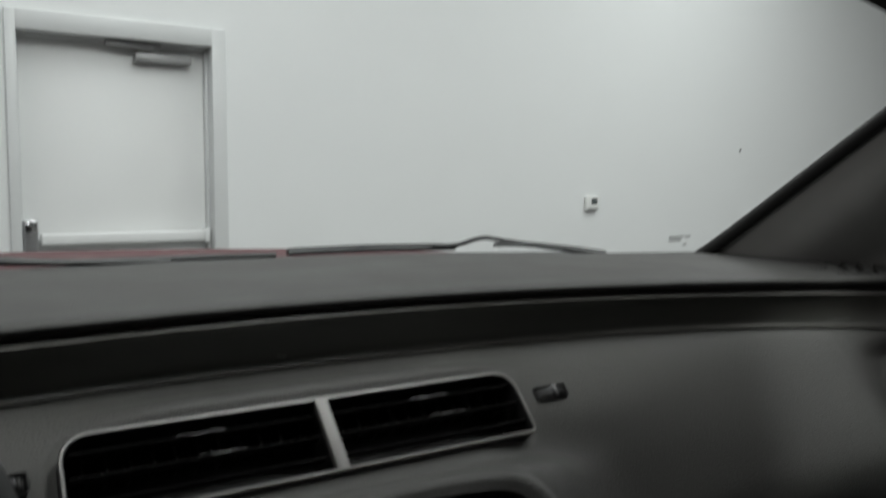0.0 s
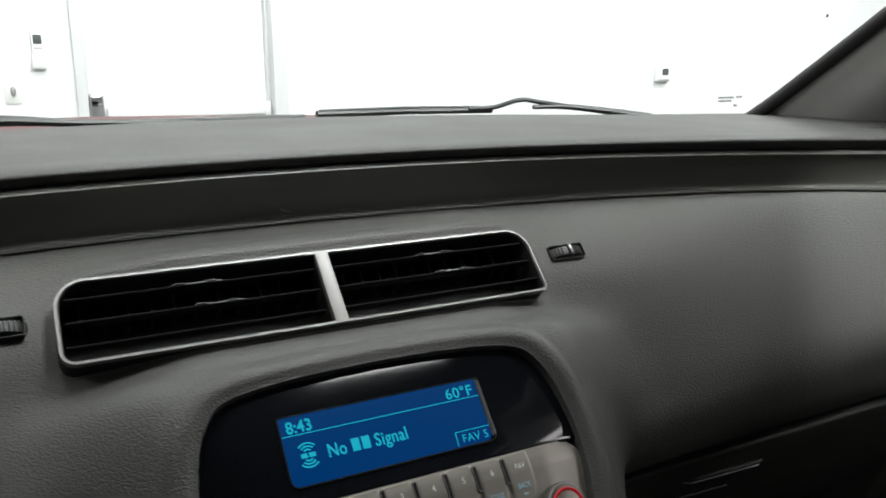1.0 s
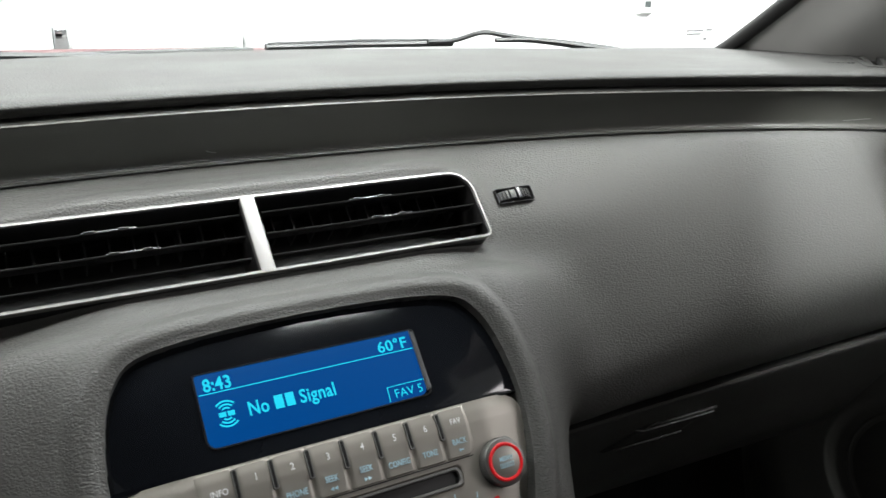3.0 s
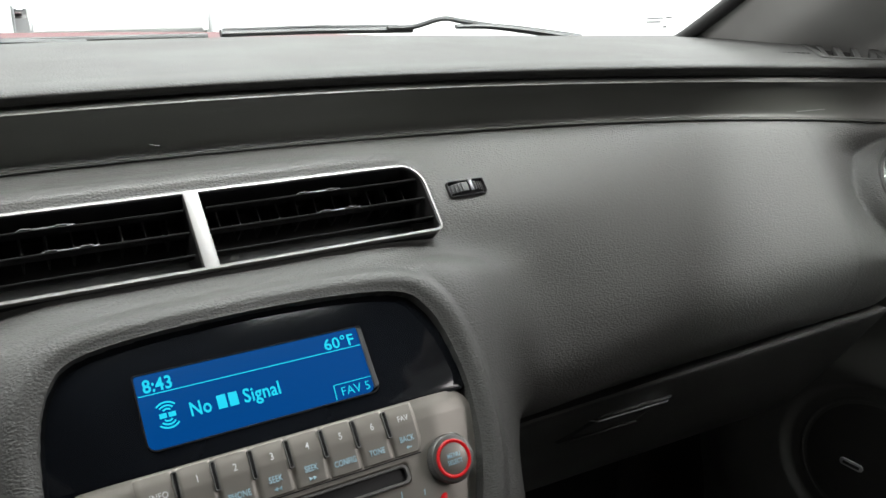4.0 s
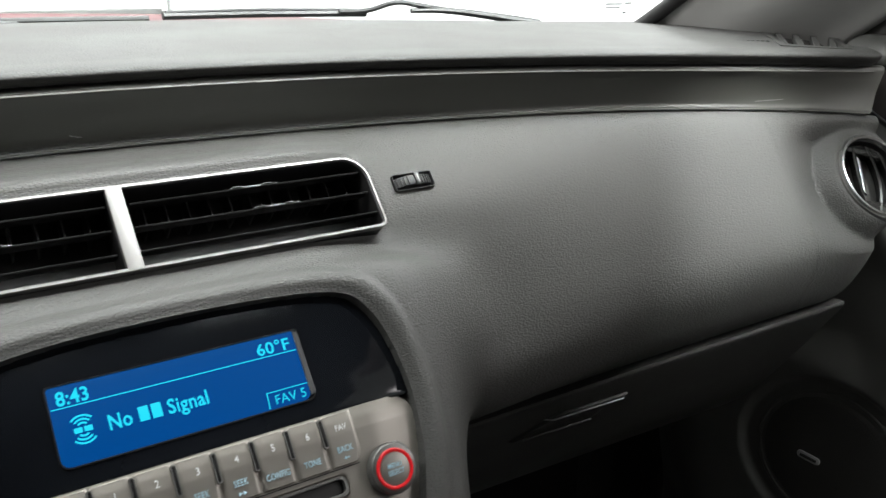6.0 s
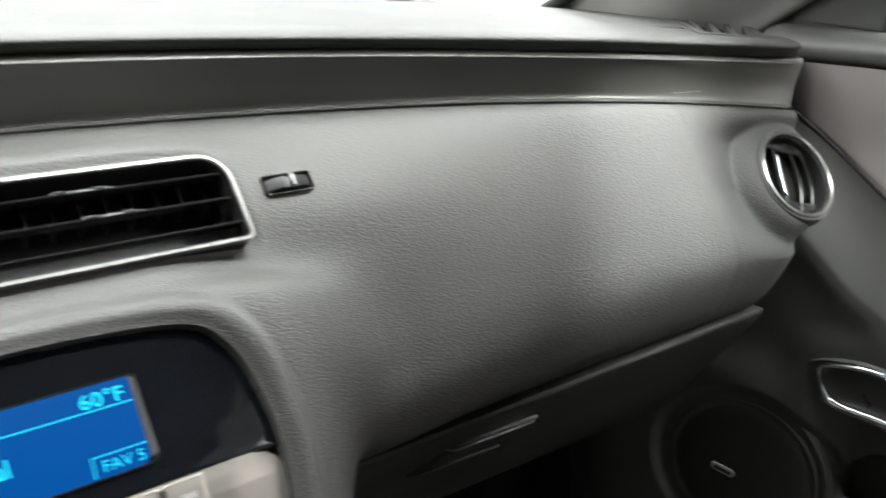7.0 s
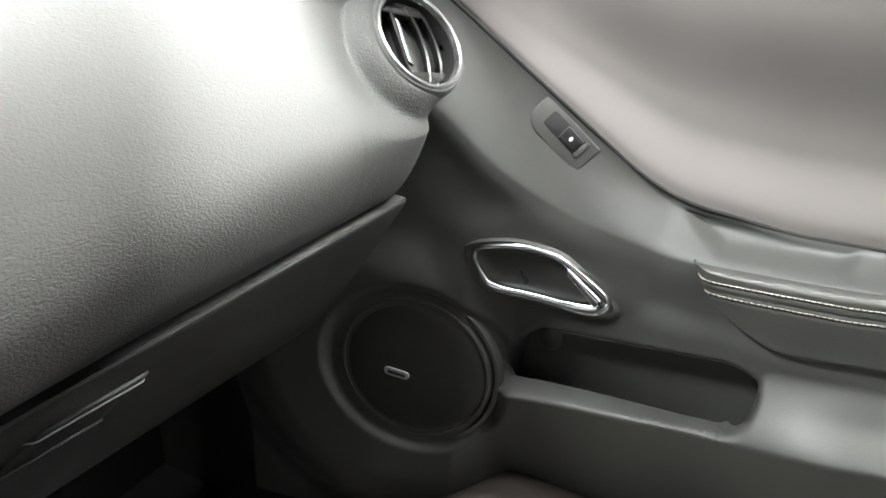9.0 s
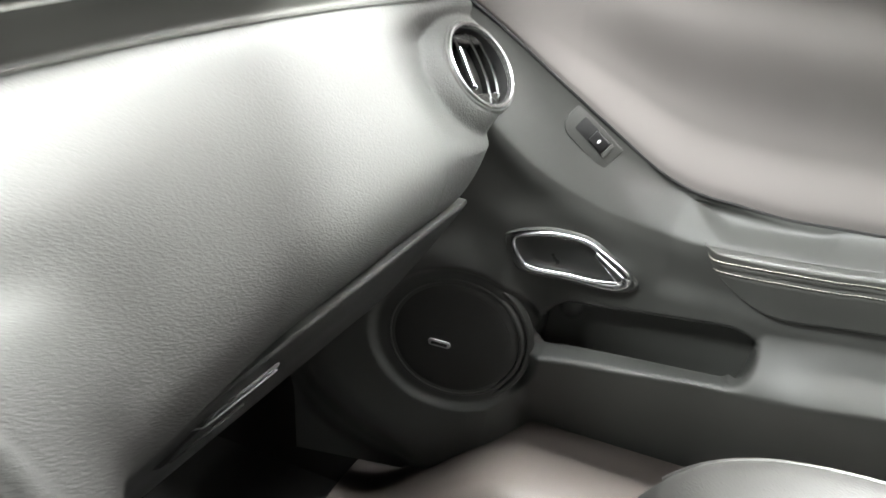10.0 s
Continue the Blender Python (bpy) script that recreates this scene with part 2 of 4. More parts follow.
def offset(outline, d):
    """The outline moved outwards by d (counter-clockwise)."""
    p = np.asarray(outline, float)
    t = np.roll(p, -1, 0) - np.roll(p, 1, 0)
    t /= np.maximum(np.linalg.norm(t, axis=1), 1e-9)[:, None]
    return p + d * np.stack([t[:, 1], -t[:, 0]], 1)


def plate(outline, w0, w1, bevel=0.0008):
    """A flat plate of an outline between heights w0 and w1 with a rounded rim on its face."""
    o = np.asarray(outline, float)
    rings = [(o, w0), (o, w1 - bevel), (offset(o, -bevel * 0.3), w1 - bevel * 0.3), (offset(o, -bevel), w1)]
    g = [np.column_stack([q, np.full(len(q), w)]) for q, w in rings]
    v, f = sheet(g, wrap=True)
    n = len(o)
    f += [tuple(range(3 * n, 4 * n)), tuple(range(n))[::-1]]
    return v, f


def ring(outer, inner, w0, w1, bevel=0.0008):
    """A frame between two outlines with as many points each."""
    o, i = np.asarray(outer, float), np.asarray(inner, float)
    k = bevel
    rows = [(o, w0), (o, w1 - k), (o + (i - o) * 0.12, w1), (o + (i - o) * 0.85, w1), (i, w1 - k), (i, w0)]
    g = [np.column_stack([q, np.full(len(q), w)]) for q, w in rows]
    return sheet(g, wrap=True)


def lathe(profile, sides=40):
    """Turns (radius, height) points round the z axis."""
    a = np.linspace(0, 2 * np.pi, sides, endpoint=False)
    g = [np.column_stack([r * np.cos(a), r * np.sin(a), np.full(sides, h)]) for r, h in profile]
    return sheet(g, wrap=True)


def merge(*pieces):
    v, f, n = [], [], 0
    for pv, pf in pieces:
        v += [tuple(q) for q in np.asarray(pv, float)]
        f += [tuple(i + n for i in q) for q in pf]
        n += len(pv)
    return v, f


def text(name, words, size, u, v, w, mat, parent, align="CENTER", wide=1.0, m=None, bold=0.012):
    """Flat raised letters of the built-in font as a mesh under parent; u, v is the foot of the line."""
    data = bpy.data.curves.new(name, "FONT")
    data.body, data.size, data.align_x, data.extrude, data.space_character = words, size, align, 0.00012, 1.05
    data.resolution_u = 3
    data.offset = bold * size
    tmp = new("tmp_text", data)
    bpy.context.view_layer.update()
    mesh = bpy.data.meshes.new_from_object(tmp.evaluated_get(bpy.context.evaluated_depsgraph_get()))
    bpy.data.objects.remove(tmp)
    mesh.materials.clear()
    mesh.materials.append(mat)
    ob = new(name, mesh)
    ob.parent = parent
    ob.matrix_basis = (m if m is not None else Matrix()) @ Matrix.Translation((u, v, w)) @ Matrix.Diagonal((wide, 1, 1, 1))
    return ob


def smoothstep(a, b, x):
    t = np.clip((np.asarray(x, float) - a) / (b - a), 0, 1)
    return t * t * (3 - 2 * t)


def nearest(outline, pts):
    """Signed distance in a plane from points to an outline, negative inside, and the nearest places on it."""
    o = np.asarray(outline, float)
    p = np.asarray(pts, float)
    best, foot = np.full(len(p), 1e9), np.zeros_like(p)
    odd = np.zeros(len(p), bool)
    for (ax, ay), (bx, by) in zip(o, np.roll(o, -1, 0)):
        d = np.array([bx - ax, by - ay])
        t = np.clip(((p - (ax, ay)) @ d) / max(d @ d, 1e-12), 0, 1)
        q = np.array([ax, ay]) + t[:, None] * d
        r = np.hypot(*(p - q).T)
        closer_ = r < best
        best, foot = np.where(closer_, r, best), np.where(closer_[:, None], q, foot)
        cross = ((ay > p[:, 1]) != (by > p[:, 1]))
        odd ^= cross & (p[:, 0] < (bx - ax) * (p[:, 1] - ay) / ((by - ay) or 1e-12) + ax)
    return np.where(odd, -best, best), foot


def inside_distance(outline, pts):
    return nearest(outline, pts)[0]


def plane_pose(origin, v, w):
    """A pose whose x runs along the car's width, y along v and z along w."""
    u = Vector(v).cross(Vector(w)).normalized()
    m = Matrix((u, Vector(v).normalized(), Vector(w).normalized())).transposed().to_4x4()
    m.translation = origin
    return m


# ---------------------------------------------------------------- the shop round the car
shell = bmesh.new()
WY, OX0, OX1, OZ = 4.35, 0.195, 1.118, 1.985
box(-5, OX0, WY, WY + 0.22, 0, 4.6, bm=shell)
box(OX1, 8.5, WY, WY + 0.22, 0, 4.6, bm=shell)
box(OX0, OX1, WY, WY + 0.22, OZ, 4.6, bm=shell)
tagged(part("wall_north", shell, WALL), "smooth white painted shop wall with a door opening", "wall", kind="structure")
tagged(part("wall_south", box(-5, 8.5, -6.2, -6.0, 0, 4.6), DIMWALL), "plain unseen shop wall, darkened to limit bounce", "wall", kind="structure")
tagged(part("wall_west", box(-5.2, -5, -6.2, WY + 0.22, 0, 4.6), DIMWALL), "plain unseen shop wall, darkened to limit bounce", "wall", kind="structure")
tagged(part("wall_east", box(8.5, 8.7, -6.2, WY + 0.22, 0, 4.6), DIMWALL), "plain unseen shop wall, darkened to limit bounce", "wall", kind="structure")
tagged(part("floor", box(-5.2, 8.7, -6.2, WY + 0.22, -0.2, 0), CONCRETE), "unseen grey concrete shop floor, darkened to limit bounce", "floor", kind="structure")
tagged(part("ceiling", box(-5.2, 8.7, -6.2, WY + 0.22, 4.6, 4.8), WALL), "plain white shop ceiling", "ceiling", kind="structure")

# exit door with its steel frame, push bar and closer
exit_door = thing("door_1", "closed white steel exit door in a white frame", "door", pose(0, WY, 0), kind="structure")
part("door_leaf", box(OX0 + 0.004, OX1 - 0.004, 0.105, 0.15, 0.008, OZ - 0.004, 0.002), DOORW, exit_door)
jamb = bmesh.new()
for a, b, c, d in ((OX0 - 0.045, OX0 + 0.003, 0, OZ + 0.088), (OX1 - 0.003, OX1 + 0.072, 0, OZ + 0.088), (OX0, OX1, OZ - 0.003, OZ + 0.088)):
    box(a, b, -0.022, 0.10, c, d, 0.004, bm=jamb)
part("door_frame", jamb, FRAMEW, exit_door)
stop = bmesh.new()
for a, b, c, d in ((OX0 + 0.001, OX0 + 0.016, 0, OZ - 0.002), (OX1 - 0.016, OX1 - 0.001, 0, OZ - 0.002), (OX0 + 0.016, OX1 - 0.016, OZ - 0.017, OZ - 0.002)):
    box(a, b, 0.06, 0.104, c, d, 0.002, bm=stop)
part("door_stop", stop, FRAMEW, exit_door)
bar = part("push_bar", box(0.285, 1.098, 0.035, 0.085, 0.965, 1.02, 0.008, 3), DOORW, exit_door, "long white push bar")
part("end_cap", box(1.075, 1.106, 0.03, 0.1, 0.955, 1.03, 0.006), DOORW, bar)
latch = part("latch_box", box(0.207, 0.272, 0.03, 0.106, 0.93, 1.088, 0.008, 3), STEEL, exit_door, "brushed steel latch box")
part("latch_face", box(0.214, 0.265, 0.024, 0.031, 1.03, 1.075, 0.002), CHROME, latch)
closer = part("door_closer", box(0.745, 1.03, 0.045, 0.104, 1.885, 1.93, 0.006), GREYM, exit_door, "grey door closer")
part("closer_shoe", box(0.60, 0.87, 0.03, 0.075, OZ - 0.03, OZ - 0.004, 0.003), GREYM, closer)
part("closer_arm", tube([(0.62, 0.02, 1.962), (0.75, 0.03, 1.955), (0.875, 0.05, 1.935)], 0.008, 8), GREYM, closer)

# small devices on the wall
remote = thing("wall_remote", "white remote control in a wall holder beside the door", "remote", pose(0.004, WY, 1.295))
part("body", box(-0.026, 0.026, -0.02, 0, -0.075, 0.085, 0.005, 3), WHITEP, remote)
part("screen", box(-0.018, 0.018, -0.0215, -0.019, 0.028, 0.07, 0.001), LCDGREY, remote)
for i in range(3):
    part("key", box(-0.016 + i * 0.0125, -0.008 + i * 0.0125, -0.0225, -0.019, 0.006, 0.012, 0.001), GREYM, remote)
part("holder", box(-0.03, 0.03, -0.026, 0, -0.085, -0.02, 0.004), WHITEP, remote)
switch = thing("wall_switch_plate", "white wall plate with a small key switch", "switch", pose(-0.118, WY, 1.11))
part("plate", box(-0.036, 0.036, -0.006, 0, -0.057, 0.057, 0.003), WHITEP, switch)
v, f = lathe([(0.0, 0.014), (0.008, 0.014), (0.011, 0.010), (0.012, 0.0)], 20)
part("rocker", (np.asarray(v) * (1, 2.1, 1), f), GREYM, switch, m=pose(0, -0.004, 0, 90))
stat = thing("thermostat", "small white thermostat with a grey screen on the wall", "thermostat", pose(3.815, WY, 1.145))
part("body", box(-0.058, 0.058, -0.028, 0, -0.05, 0.05, 0.006, 3), WHITEP, stat)
part("screen", box(-0.012, 0.042, -0.0295, -0.027, -0.008, 0.035, 0.001), LCDGREY, stat)
part("ledge", box(-0.05, 0.05, -0.032, -0.02, -0.046, -0.036, 0.002), GREYM, stat)
hook = thing("wall_screw", "small dark screw head in the white wall", "screw", pose(5.45, WY, 1.56, 90))
part("head", lathe([(0.0, 0.008), (0.008, 0.007), (0.012, 0.003), (0.012, -0.001)], 14), BLACK, hook)

# ---------------------------------------------------------------- the dashboard's lines across the car


def line_a(x):  # far edge of the top, by the windscreen
    return 0.90 - 0.20 * x ** 2, 1.1604 - 0.0369 * x ** 2 + 0.0116 * x ** 4


def line_b(x):  # front lip of the top
    return 0.60 - 0.235 * x ** 2, 1.1508 - 0.0269 * x ** 2 + 0.0058 * x ** 4


def line_c(x):  # top of the satin band
    return 0.60 - 0.235 * x ** 2, 1.1401 - 0.0376 * x ** 2 + 0.0148 * x ** 4


def line_d(x):  # groove under the band
    return 0.62 - 0.282 * x ** 2, 1.0943 + 0.0023 * x ** 2 - 0.0603 * x ** 4


def line_g(x):  # top of the glovebox lid
    return 0.5952 - 0.2506 * x + 0.0173 * x ** 2, 0.7921 + 0.191 * x - 0.0321 * x ** 2


RV = np.array((0.64, 0.768))          # up the radio's face, as (y, z)
RW = np.array((-0.768, 0.64))         # out of it
R0 = np.array((0.4695, 0.989))
VV = np.array((0.6633, 0.7483))       # the same for the middle vents
VW = np.array((-0.7483, 0.6633))
V0 = np.array((0.543, 1.058))
RADIO = plane_pose((0, *R0), (0, *RV), (0, *RW))
VENTS = plane_pose((0, *V0), (0, *VV), (0, *VW))
UC = 0.0137

half = [(0, .0330), (.05, .0318), (.0900, .0283), (.1120, .0222), (.1225, .0105), (.1295, -.0060), (.1338, -.0300), (.1345, -.0530), (.1310, -.0840), (.1250, -.1060), (.1150, -.1300), (.095, -.155), (0, -.158)]
right = spline(half, 70)
RADIO_OUT = np.concatenate([right, (right[1:-1] * (-1, 1))[::-1]]) + (UC, 0)
RADIO_OUT = RADIO_OUT[::-1]
VENT_OUT = np.array(rounded(-.1825, .1828, -.0292, .0312, (.006, .020, .020, .010), 8))
# the right end leans: its foot stands further out than its shoulder
VENT_OUT[:, 0] += np.where(VENT_OUT[:, 0] > 0, 1, -0.6) * (-0.0006) * (VENT_OUT[:, 1] / 0.03) * np.clip((np.abs(VENT_OUT[:, 0]) - 0.1) / 0.08, 0, 1)

dashboard = thing("dashboard", "dark grey grained soft plastic car dashboard with satin band", "dashboard")

# lower panel: stack in the middle, bulging panel before the passenger
XS = np.concatenate([np.linspace(-0.46, -0.26, 40, endpoint=False), np.linspace(-0.26, 0.26, 270, endpoint=False), np.linspace(0.26, 0.59, 80, endpoint=False), np.linspace(0.59, 0.790, 130)])
NP = 260
rows = []
for x in XS:
    dy, dz = line_d(x)
    gx = abs(x) if x < 0 else x
    gy, gz = line_g(max(gx, 0.1))
    k = 1 - float(smoothstep(.22, .46, gx))
    side = [(dy, dz)]
    for i, (s_, near_, far_) in enumerate(((.035, .010, .008), (.10, .030, .015), (.20, .050, .023), (.32, .0575, .0325), (.46, .062, .0427), (.60, .069, .0508), (.72, .072, .0464), (.86, .054, .0285), (.965, .010, .0042))):
        tuck = float(smoothstep(.42, .66, x)) * (0, 0, 0, 0, -.001, .003, .008, .008, .001)[i]
        side.append((dy + s_ * (gy - dy) - k * near_ - (1 - k) * far_ + tuck, dz + s_ * (gz - dz)))
    side.append((gy + .010, gz - .0008))
    mid = [(.62, 1.0943), (.594, 1.0912), tuple(V0 + .040 * VV), tuple(V0), tuple(V0 - .040 * VV), tuple(R0 + .034 * RV + .004 * RW),
           tuple(R0 - .03 * RV + .004 * RW), tuple(R0 - .10 * RV + .002 * RW), tuple(R0 - .16 * RV - .004 * RW), (.365, .82), (.37, .76)]
    w = float(smoothstep(.142, .275, abs(x - UC)))
    wl = float(smoothstep(.137, .225, abs(x - UC)))    # the stack's foot is narrower
    w2 = float(smoothstep(.10, .26, abs(x - UC)))
    ws = [w2] * 5 + [w, w, .5 * w + .5 * wl, wl, wl, wl]
    ctl = [tuple((1 - q) * np.array(a) + q * np.array(b)) for q, a, b in zip(ws, mid, side)]
    ctl[0] = (dy, dz)
    rows.append(np.column_stack([np.full(NP, x), spline(ctl, NP)]))
rows = np.array(rows)
for axis, width in ((1, 11), (0, 7)):          # even out the bends before the openings are pressed in
    k_ = np.hanning(width + 2)[1:-1]
    k_ /= k_.sum()
    pad_ = [(0, 0)] * 3
    pad_[axis] = (width // 2, width // 2)
    wide_ = np.pad(rows, pad_, mode="reflect", reflect_type="odd")
    soft_ = sum(w_ * np.take(wide_, range(i, i + rows.shape[axis]), axis) for i, w_ in enumerate(k_))
    soft_[:, :, 0] = rows[:, :, 0]
    rows = soft_
flat = rows.reshape(-1, 3)


def settle(outline, v0, vdir, wdir, reach=.0014):
    """Moves the points that lie nearest to an outline onto it, and returns all signed distances."""
    uv = np.column_stack([flat[:, 0], (flat[:, 1:] - v0) @ vdir])
    near = np.abs((flat[:, 1:] - v0) @ wdir) < .05
    d, foot = nearest(outline, uv)
    grab = near & (np.abs(d) < reach)
    step = np.where(grab[:, None], foot - uv, 0)
    flat[:, 0] += step[:, 0]
    flat[:, 1:] += step[:, 1:] * vdir
    return np.where(grab, 0, d), near


# openings pressed in behind the vents and the radio, and the grained collar round the radio
dr, near_r = settle(RADIO_OUT, R0, RV, RW)
near_r &= (flat[:, 1:] - R0) @ RV < 0.06
dv, near_v = settle(VENT_OUT, V0, VV, VW)
push = np.zeros_like(flat)
lift = np.where(near_r, .0050 * smoothstep(.023, .013, dr) - .0030 * smoothstep(.009, .0, dr) - .016 * (dr < -.0005), 0)
push[:, 1:] += lift[:, None] * RW
sink = np.where(near_v, -.0030 * smoothstep(.010, .001, dv) - .045 * (dv < -.0005), 0)
push[:, 1:] += sink[:, None] * VW
# pockets of the two thumbwheels
for cx in (0.2220, -0.2165):
    dw, near_w = settle(np.array(rounded(cx - .0185, cx + .0175, -.0005, .0140, .002)), V0, VV, VW, .0010)
    push[:, 1:] += np.where(near_w & (dw < -.0005), -.016, 0)[:, None] * VW
# the panel lies back behind the round vent's ring
flat += push
ring_n = np.array((-.116, -.769, .629))
ring_n /= np.linalg.norm(ring_n)
rel = flat - np.array((.686, .446, 1.0250))
rise = rel @ ring_n
r_ = np.linalg.norm(rel - rise[:, None] * ring_n, axis=1)
flat -= (smoothstep(.115, .052, r_) * smoothstep(1.082, 1.06, flat[:, 2]) * np.maximum(0, rise + .013))[:, None] * ring_n
# and swells up to it as a soft collar
rel = flat - np.array((.686, .446, 1.0250))
rise = rel @ ring_n
r_ = np.linalg.norm(rel - rise[:, None] * ring_n, axis=1)
lip_ = .0035 - .35 * np.maximum(0, r_ - .0475) - 45 * np.maximum(0, r_ - .0475) ** 2
lip_ = np.where(r_ < .0440, -.02, lip_)
swell = .5 * (rise + lip_ + np.sqrt((rise - lip_) ** 2 + .006 ** 2)) - .0006
swell = np.where(r_ < .0440, np.minimum(rise, -.012), swell)
flat += (smoothstep(.095, .075, r_) * smoothstep(.742, .724, flat[:, 0]) * (swell - rise))[:, None] * ring_n
past = np.maximum(0, flat[:, 0] - .7225) * smoothstep(.975, 1.005, flat[:, 2])
flat[:, 0] = np.minimum(flat[:, 0], .7225 + .014 * smoothstep(1.005, .975, flat[:, 2]))
flat[:, 1] += 1.6 * past
flat[:, 1] += (9 * np.maximum(0, flat[:, 0] - .635) ** 2 + .5 * np.maximum(0, flat[:, 0] - .69)) * smoothstep(1.005, .955, flat[:, 2])
G = flat.reshape(len(XS), NP, 3)
part("lower_panel", sheet(G, flip=True), DASH, dashboard, "grained dark grey lower panel", angle=50)

# satin band
g = []
for x in np.linspace(-0.46, 0.718, 200):
    cy, cz = line_c(x)
    dy, dz = line_d(x)
    back = max(0.0, (x - 0.712) / 0.006) ** 2 * 0.006
    ctl = [(cy + .014, cz + .0005), (cy + .004, cz + .0012), (cy + .0005, cz - .002), (.75 * cy + .25 * dy + .0015, .75 * cz + .25 * dz), (.45 * cy + .55 * dy + .0025, .45 * cz + .55 * dz),
           (dy + .001, dz + .007), (dy - .001, dz + .0025), (dy + .004, dz - .0005), (dy + .014, dz - .001)]
    p = spline(ctl, 60)
    p[:, 0] += back
    lean = .024 * float(smoothstep(.55, .718, x)) * np.clip((p[:, 1] - dz) / (cz - dz), 0, 1) ** .6
    g.append(np.column_stack([x + lean, p]))
part("band", sheet(g, flip=True), BAND, dashboard, "smooth satin dark band")

# paler glossy tubes in place of the band's edge highlights, and its few scratches
for at, dy_, dz_, r_e in ((line_c, -.0008, -.0026, .0013), (line_d, -.0018, .0016, .0010)):
    part("band_glint", tube([(x, at(x)[0] + dy_, at(x)[1] + dz_) for x in np.linspace(-.46, .712, 90)], r_e, 6), EDGEGLINT, dashboard)
part("scratch", tube([(.5897, .5215, 1.0966), (.603, .5172, 1.0972), (.6198, .5122, 1.0977)], .00022, 5), GREYM, dashboard)
part("scratch", tube([(-.0105, .6155, 1.1068), (-.0065, .6158, 1.1055), (-.0030, .6160, 1.1049)], .00035, 5), GREYM, dashboard)
part("speck", box(-.0330, -.0318, .7556, .7572, 1.1560, 1.1592, .0003), BLACK, dashboard)

# top pad with its rounded lip
g = []
for x in np.linspace(-0.60, 0.745, 200):
    ay, az = line_a(x)
    by, bz = line_b(x)
    cy, cz = line_c(x)
    back = max(0.0, (x - 0.70) / 0.045) ** 2 * 0.03
    m = bz - cz
    # the front face stands upright, tucked in at its foot, under a tight rounded crest
    lip = spline([(cy + .04, cz + .0032), (cy + .006, cz + .0024), (by + .0015, cz + .26 * m), (by - .0030, cz + .62 * m), (by - .0042, cz + .88 * m),
                  (by - .0015, cz + 1.08 * m), (by + .005, cz + 1.19 * m), (by + .016, cz + 1.25 * m), (by + .03, bz + .003)], 48)
    lip[:, 0] += back
    top = spline([(by + .03 + back, bz + .003), (.65 * by + .35 * ay, .6 * bz + .4 * az + .003), (.3 * by + .7 * ay, .25 * bz + .75 * az + .0025), (ay - .02, az + .0008), (ay, az), (ay + .012, az - .006), (ay + .04, az - .03)], 60)
    p = np.concatenate([lip, top[1:]])
    out = float(smoothstep(.45, .73, x)) * np.maximum(0, p[:, 0] - .50) * 0.42
    g.append(np.column_stack([x + out, p]))
quad = [np.array(q) for q in ((.6606, .5493), (.7090, .5080), (.8186, .5942), (.7732, .6586))]
pad_v, pad_f = sheet(g, flip=True)
slot_d = nearest(np.array(quad), pad_v[:, :2])[0]
pad_f = [f for f in pad_f if not all(slot_d[k] < -.001 for k in f)]
part("top_pad", (pad_v, pad_f), TOPPAD, dashboard, "pale lit grained top pad")
PADV = np.array(g)[:, 40:].reshape(-1, 3)


def drape(mesh, level):
    """Lays a flat piece, modelled round a level, onto the top pad."""
    out = []
    for v in np.asarray(mesh[0], float):
        near = PADV[np.argsort(np.hypot(PADV[:, 0] - v[0], PADV[:, 1] - v[1]))[:9]]
        fit_ = np.linalg.lstsq(np.column_stack([near[:, :2] - v[:2], np.ones(9)]), near[:, 2], rcond=None)[0]
        out.append((v[0], v[1], v[2] - level + float(fit_[2])))
    return out, mesh[1]


# side window slots: a row of slanted ribs in a sunken frame at the top pad's end
grid = [[quad[0] * (1 - i / 16) * (1 - j / 8) + quad[1] * (i / 16) * (1 - j / 8) + quad[2] * (i / 16) * (j / 8) + quad[3] * (1 - i / 16) * (j / 8) for j in range(9)] for i in range(17)]
duct = sheet([[(*q, -.034) for q in row] for row in grid], flip=True)
grille = part("defroster", drape(duct, 0), RUBBER, dashboard, "slotted window defroster")
fine_quad = np.concatenate([np.linspace(quad[i], quad[(i + 1) % 4], 9, endpoint=False) for i in range(4)])
centre = sum(quad) / 4
part("defroster_frame", drape(ring(centre + (fine_quad - centre) * 1.10, centre + (fine_quad - centre) * .90, -.012, .0010, .0004), 0), TOPPAD, grille)
for i in range(4):
    a0, a1 = (i + .30) / 4, (i + .86) / 4
    lo = lambda t: quad[0] * (1 - t) + quad[1] * t
    hi = lambda t: quad[3] * (1 - t) + quad[2] * t
    rib = np.concatenate([np.linspace(p, q, 5, endpoint=False) for p, q in ((lo(max(0, a0 - .10)), lo(a1 - .13)), (lo(a1 - .13), hi(min(1, a1 + .04))), (hi(min(1, a1 + .04)), hi(a0 + .10)), (hi(a0 + .10), lo(max(0, a0 - .10))))])
    part("rib", drape(plate(rib, -.006, .0009, .0004), 0), TOPPAD, grille)
for i in range(7):
    part("embossed_mark", box(.6468 + i * .0036, .6488 + i * .0036, .5925 - i * .0033, .5962 - i * .0033, 1.1430, 1.1466, .0004), TOPPAD, dashboard)

# dark inside of the dashboard behind the panels
hollow = bmesh.new()
box(-0.6, 0.70, 0.66, 0.88, 0.70, 1.12, bm=hollow)
part("inner_duct", hollow, RUBBER, dashboard)

